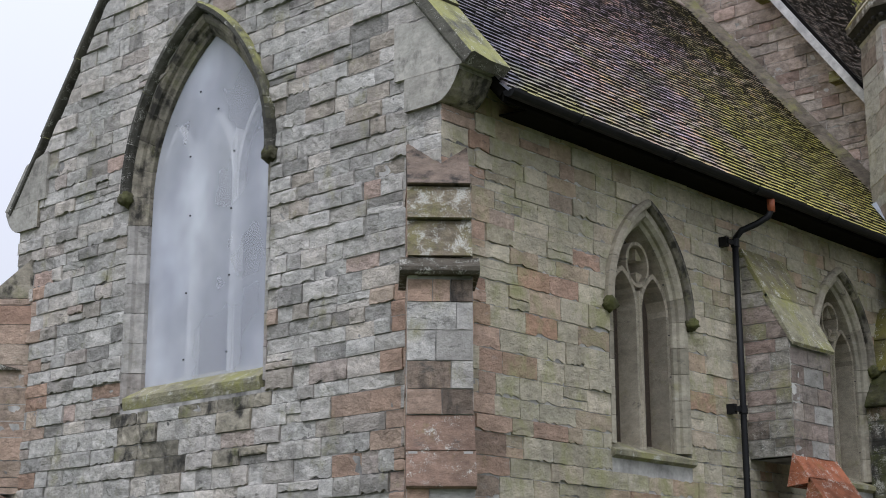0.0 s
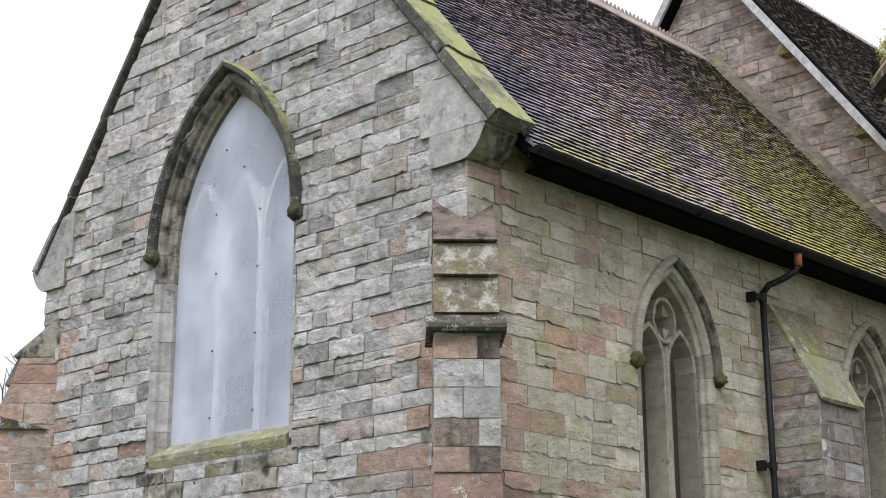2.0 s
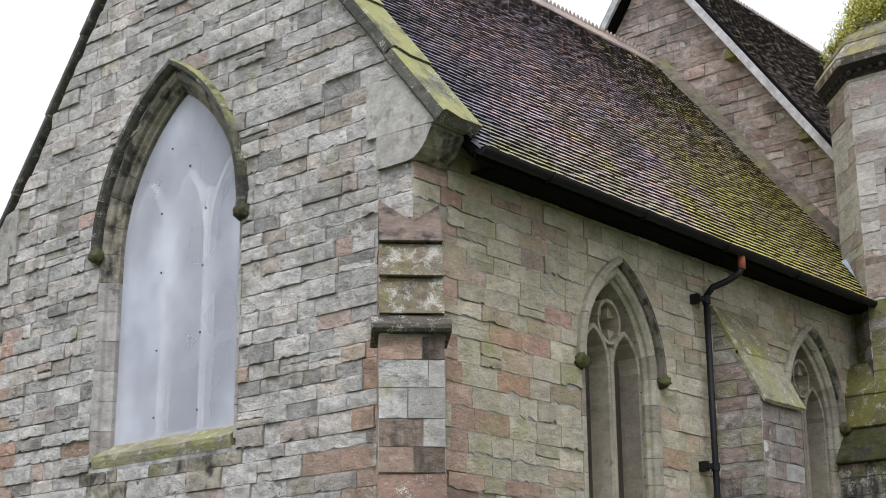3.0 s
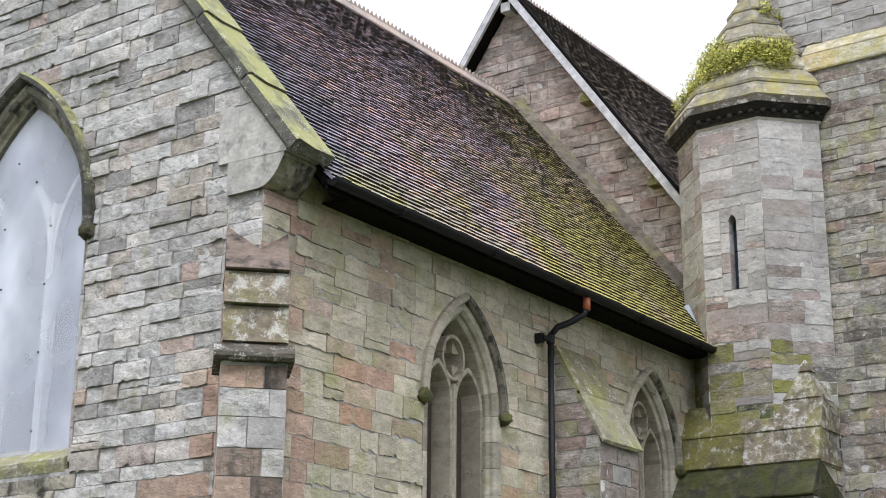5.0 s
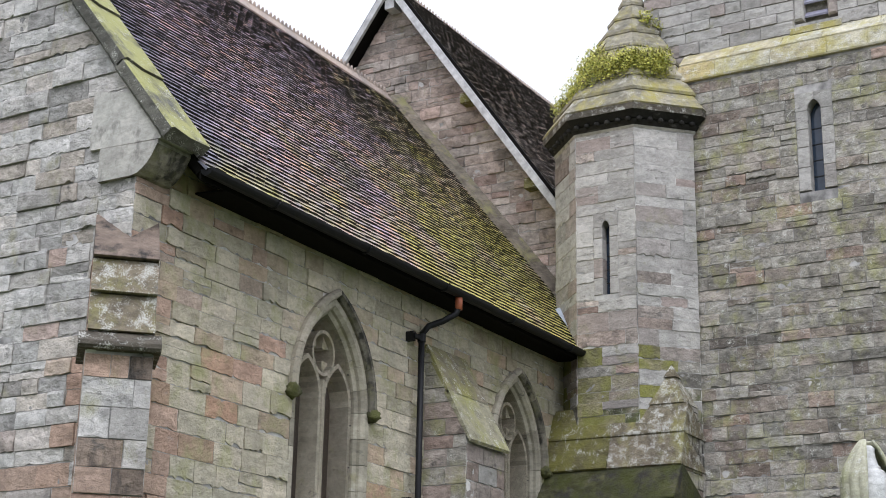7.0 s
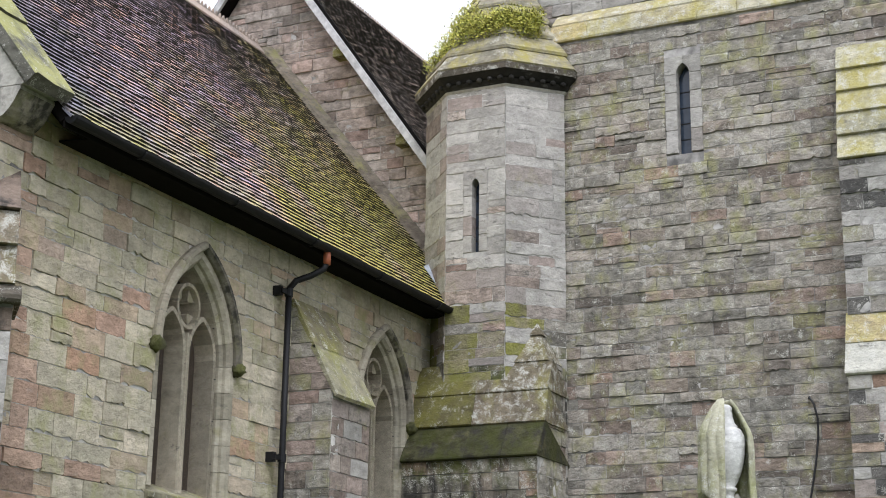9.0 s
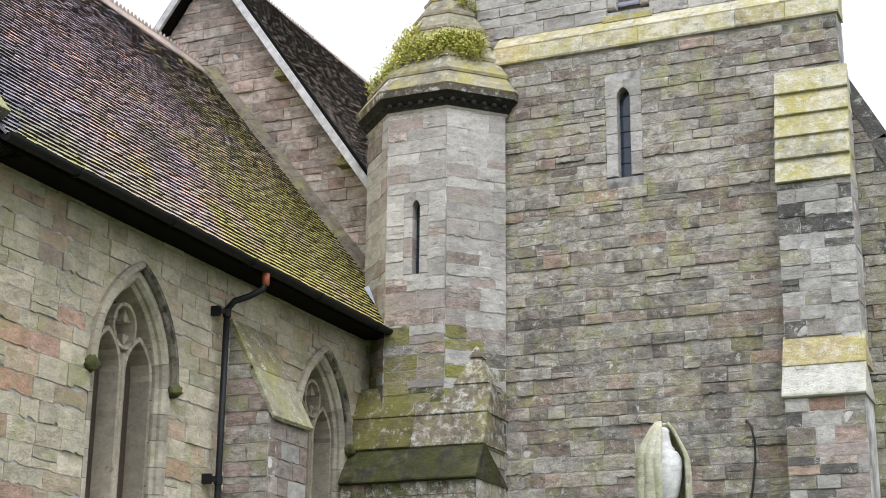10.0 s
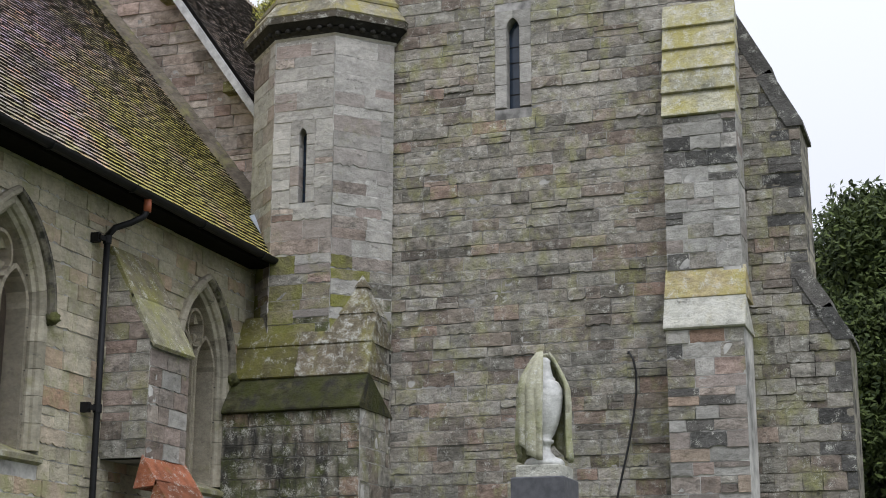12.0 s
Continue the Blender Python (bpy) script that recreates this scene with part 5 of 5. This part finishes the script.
masonry(ab, AB, lambda z: [(7.1, far_edge(z) - 0.03)] if far_edge(z) > 7.24 else [], 0, 10.3, lambda s, z: M_DARKSTONE if s > far_edge(z) - 0.35 and RNG.random() < 0.65 else M_TOWER, 7.5, core=1.0, bed=M_SOOTY, **flatb)
SA = Plane((10.2, 0, 0), (1, 0, 0), (0, -1, 0))
for (za, zb) in ((10.36, 9.28), (9.28, 8.47), (6.33, 5.86), (5.86, 5.41)):
    prof = [(far_edge(za - 0.01) - 0.02, za), (far_edge(zb + 0.01) + 0.03, zb), (far_edge(zb + 0.01) + 0.03, zb - 0.06), (far_edge(zb + 0.01) - 0.2, zb - 0.06), (far_edge(za - 0.01) - 0.22, za - 0.1)]
    g = Geo()
    g.prism([(10.17, -s, z) for s, z in prof], [(11.25, -s, z) for s, z in prof])
    g.out("weathering_stone", M_DARKSTONE, ab, "black-stained weathering stone")

# ---- small things ----
cable = root("hanging_cable", "black cable hanging down the tower wall", "cable")
g = Geo()
g.tube([(9.99, -5.62, 5.29), (9.93, -5.64, 5.30), (9.92, -5.70, 5.20), (9.93, -5.74, 5.0), (9.95, -5.73, 4.75), (9.95, -5.68, 4.4), (9.95, -5.6, 4.0), (9.95, -5.5, 3.6), (9.95, -5.4, 3.2), (9.95, -5.34, 2.6), (9.95, -5.34, 0.0)], 0.015, 8)
g.out("sheath", M_CABLE, cable, smooth=True)

urn = root("urn_memorial", "pale draped stone urn on a dark slate plinth", "memorial")
UX, UY = 5.1, -5.76
g = Geo()
g.lathe([(0.0, 0.0), (0.215, 0.0), (0.215, 0.035), (0.19, 0.07), (0.12, 0.10), (0.075, 0.15), (0.065, 0.20), (0.075, 0.235), (0.10, 0.25), (0.10, 0.275), (0.075, 0.29), (0.11, 0.34), (0.16, 0.46),
         (0.19, 0.60), (0.205, 0.74), (0.20, 0.82), (0.165, 0.89), (0.125, 0.915), (0.13, 0.935), (0.105, 0.955), (0.085, 1.03), (0.075, 1.10), (0.08, 1.13), (0.05, 1.16), (0.0, 1.17)], (UX, UY, 3.22), 32)
g.out("urn_body", M_URN, urn, "pale grey stone vase", True)
g = Geo()
rows, cols = 18, 60
vv, ff = [], []
for i in range(rows):
    t = i / (rows - 1)
    base_r = 0.05 + 0.19 * min(1.0, t * 3.0) ** 0.8 + 0.025 * t
    for j in range(cols):
        u = j / (cols - 1)
        ang = radians(192 - 290 * u)
        drop = 1.17 * (0.80 + 0.20 * abs(math.cos(2.2 * math.pi * u)))
        rr = base_r + (0.020 * math.sin(21 * u * math.pi + 1.5 * t) + 0.014 * noise.noise((u * 9, t * 3, 0))) * min(1.0, 2 * t)
        vv.append((UX + rr * math.cos(ang), UY + rr * math.sin(ang), 3.22 + 1.205 - drop * t))
ff = [(i * cols + j, i * cols + j + 1, (i + 1) * cols + j + 1, (i + 1) * cols + j) for i in range(rows - 1) for j in range(cols - 1)]
ob = mesh_ob("drapery", vv, ff, M_DRAPE, urn, "greenish carved stone drapery", True)
so = ob.modifiers.new("thick", "SOLIDIFY")
so.thickness, so.offset = 0.03, 1
for nm, hw, z0, z1, mt in (("plinth_cap", 0.245, 3.09, 3.22, M_WHITE), ("plaque_block", 0.29, 2.80, 3.09, M_SLATE), ("plinth_ledge", 0.37, 2.70, 2.80, M_URN), ("pedestal", 0.33, 0.25, 2.70, M_URN), ("footing", 0.5, 0.0, 0.25, M_URN)):
    g = Geo()
    e = 0.015
    sq = lambda h, z: [(UX - h, UY - h, z), (UX + h, UY - h, z), (UX + h, UY + h, z), (UX - h, UY + h, z)]
    g.prism(sq(hw, z0), sq(hw, z1 - e))
    g.prism(sq(hw, z1 - e), sq(hw - e, z1))
    g.out(nm, mt, urn)


def leaf_mat(name, a, b):
    m, n, l, p = mat_base(name)
    r = ramp_node(n, [(0.0, a), (1.0, b)])
    l.new(piece_random(n, l), r.inputs[0])
    l.new(r.outputs[0], p.inputs["Base Color"])
    p.inputs["Roughness"].default_value, p.inputs["Specular IOR Level"].default_value = 0.7, 0.2
    return m


M_IVY = leaf_mat("yellow_green_leaf", (0.17, 0.20, 0.03), (0.62, 0.58, 0.13))
M_YEW = leaf_mat("dark_green_leaf", (0.018, 0.030, 0.010), (0.10, 0.13, 0.035))


def leaves(rng, gg, c, spread, count, size):
    for _ in range(count):
        d = Vector([max(-1.5, min(1.5, rng.gauss(0, 0.9))) for _ in range(3)])
        p = Vector(c) + Vector((d.x * spread[0], d.y * spread[1], d.z * spread[2]))
        a = Vector((rng.uniform(-1, 1), rng.uniform(-1, 1), rng.uniform(-1, 1))).normalized()
        b = a.orthogonal().normalized()
        s = size * rng.uniform(0.6, 1.3)
        gg.add([p - a * s, p + b * s * 0.45, p + a * s, p - b * s * 0.45], [(0, 1, 2), (0, 2, 3)])


rng = random.Random(11)
ivy = root("ivy_clump", "yellow-green leafy plant growing on the turret spirelet", "plant")
gl, gs = Geo(), Geo()
for k in range(95):
    deg = rng.uniform(112, 236)
    ang = radians(deg)
    z = 10.6 + (rng.uniform(0.42, 1.28) if deg < 165 else rng.uniform(0.66, 1.05))
    r = spire_width(z) / 2 + 0.06
    p = (TC.x + r * math.cos(ang), TC.y + r * math.sin(ang), z)
    leaves(rng, gl, p, (0.10, 0.10, 0.10), 150, 0.028)
    q = (TC.x + (r - 0.1) * math.cos(ang), TC.y + (r - 0.1) * math.sin(ang), z - 0.15)
    gs.tube([q, p, (p[0] + rng.uniform(-0.08, 0.02), p[1] + rng.uniform(-0.1, 0.1), p[2] + 0.12)], 0.008, 5)
for k in range(9):
    z, ang = rng.uniform(12.25, 12.6), radians(rng.uniform(225, 250))
    r = spire_width(z) / 2 + 0.1
    leaves(rng, gl, (TC.x + r * math.cos(ang), TC.y + r * math.sin(ang), z), (0.06, 0.06, 0.06), 30, 0.035)
tagged(gl.out("leaves", M_IVY, ivy), kind="stuff")
tagged(gs.out("stems", M_BARK, ivy), kind="stuff")


def evergreen(x, y, h, r, seed, bottom=0.03):
    rg = random.Random(seed)
    t = root("evergreen_tree", "dark evergreen tree behind the tower", "tree", group="")
    gg = Geo()
    gg.tube([(x, y, 0), (x + 0.1, y, h * 0.4), (x, y + 0.1, h * 0.9)], [0.35, 0.25, 0.06], 10)
    gg.out("trunk", M_BARK, t)
    gb, gl = Geo(), Geo()
    for k in range(260):
        zz = rg.uniform(bottom, 0.97)
        w = r * (1.05 - zz) ** 0.55 * rg.uniform(0.55, 1.08)
        an = rg.uniform(0, 6.283)
        p = Vector((x + w * math.cos(an), y + w * math.sin(an), h * zz))
        gb.tube([(x, y, h * zz - 0.5), p], [0.06, 0.015], 5)
        leaves(rg, gl, p, (0.5, 0.5, 0.35), 560, 0.085)
        leaves(rg, gl, p.lerp(Vector((x, y, h * zz)), 0.4), (0.6, 0.6, 0.4), 260, 0.12)
    gb.out("limbs", M_BARK, t)
    tagged(gl.out("crown", M_YEW, t), kind="stuff")


evergreen(25.0, -8.9, 11.3, 4.6, 3)

bare = root("bare_tree", "leafless winter tree far behind the church", "tree")
rg = random.Random(5)
gb = Geo()


def branch(p, d, length, r, depth):
    q = p + d * length
    gb.tube([p, p.lerp(q, 0.5) + Vector((rg.uniform(-1, 1), rg.uniform(-1, 1), rg.uniform(-1, 1))) * length * 0.05, q], [r, r * 0.8, r * 0.6], 5)
    if depth:
        for _ in range(3 if depth > 1 else 4):
            dd = (d + Vector((rg.uniform(-1, 1), rg.uniform(-1, 1), rg.uniform(-0.3, 0.7))) * 0.75).normalized()
            branch(q if rg.random() < 0.6 else p.lerp(q, 0.7), dd, length * rg.uniform(0.6, 0.8), r * 0.6, depth - 1)


branch(Vector((21.6, 44.0, 0)), Vector((0, 0, 1)), 5.6, 0.3, 5)
gb.out("branches", M_BARK, bare)
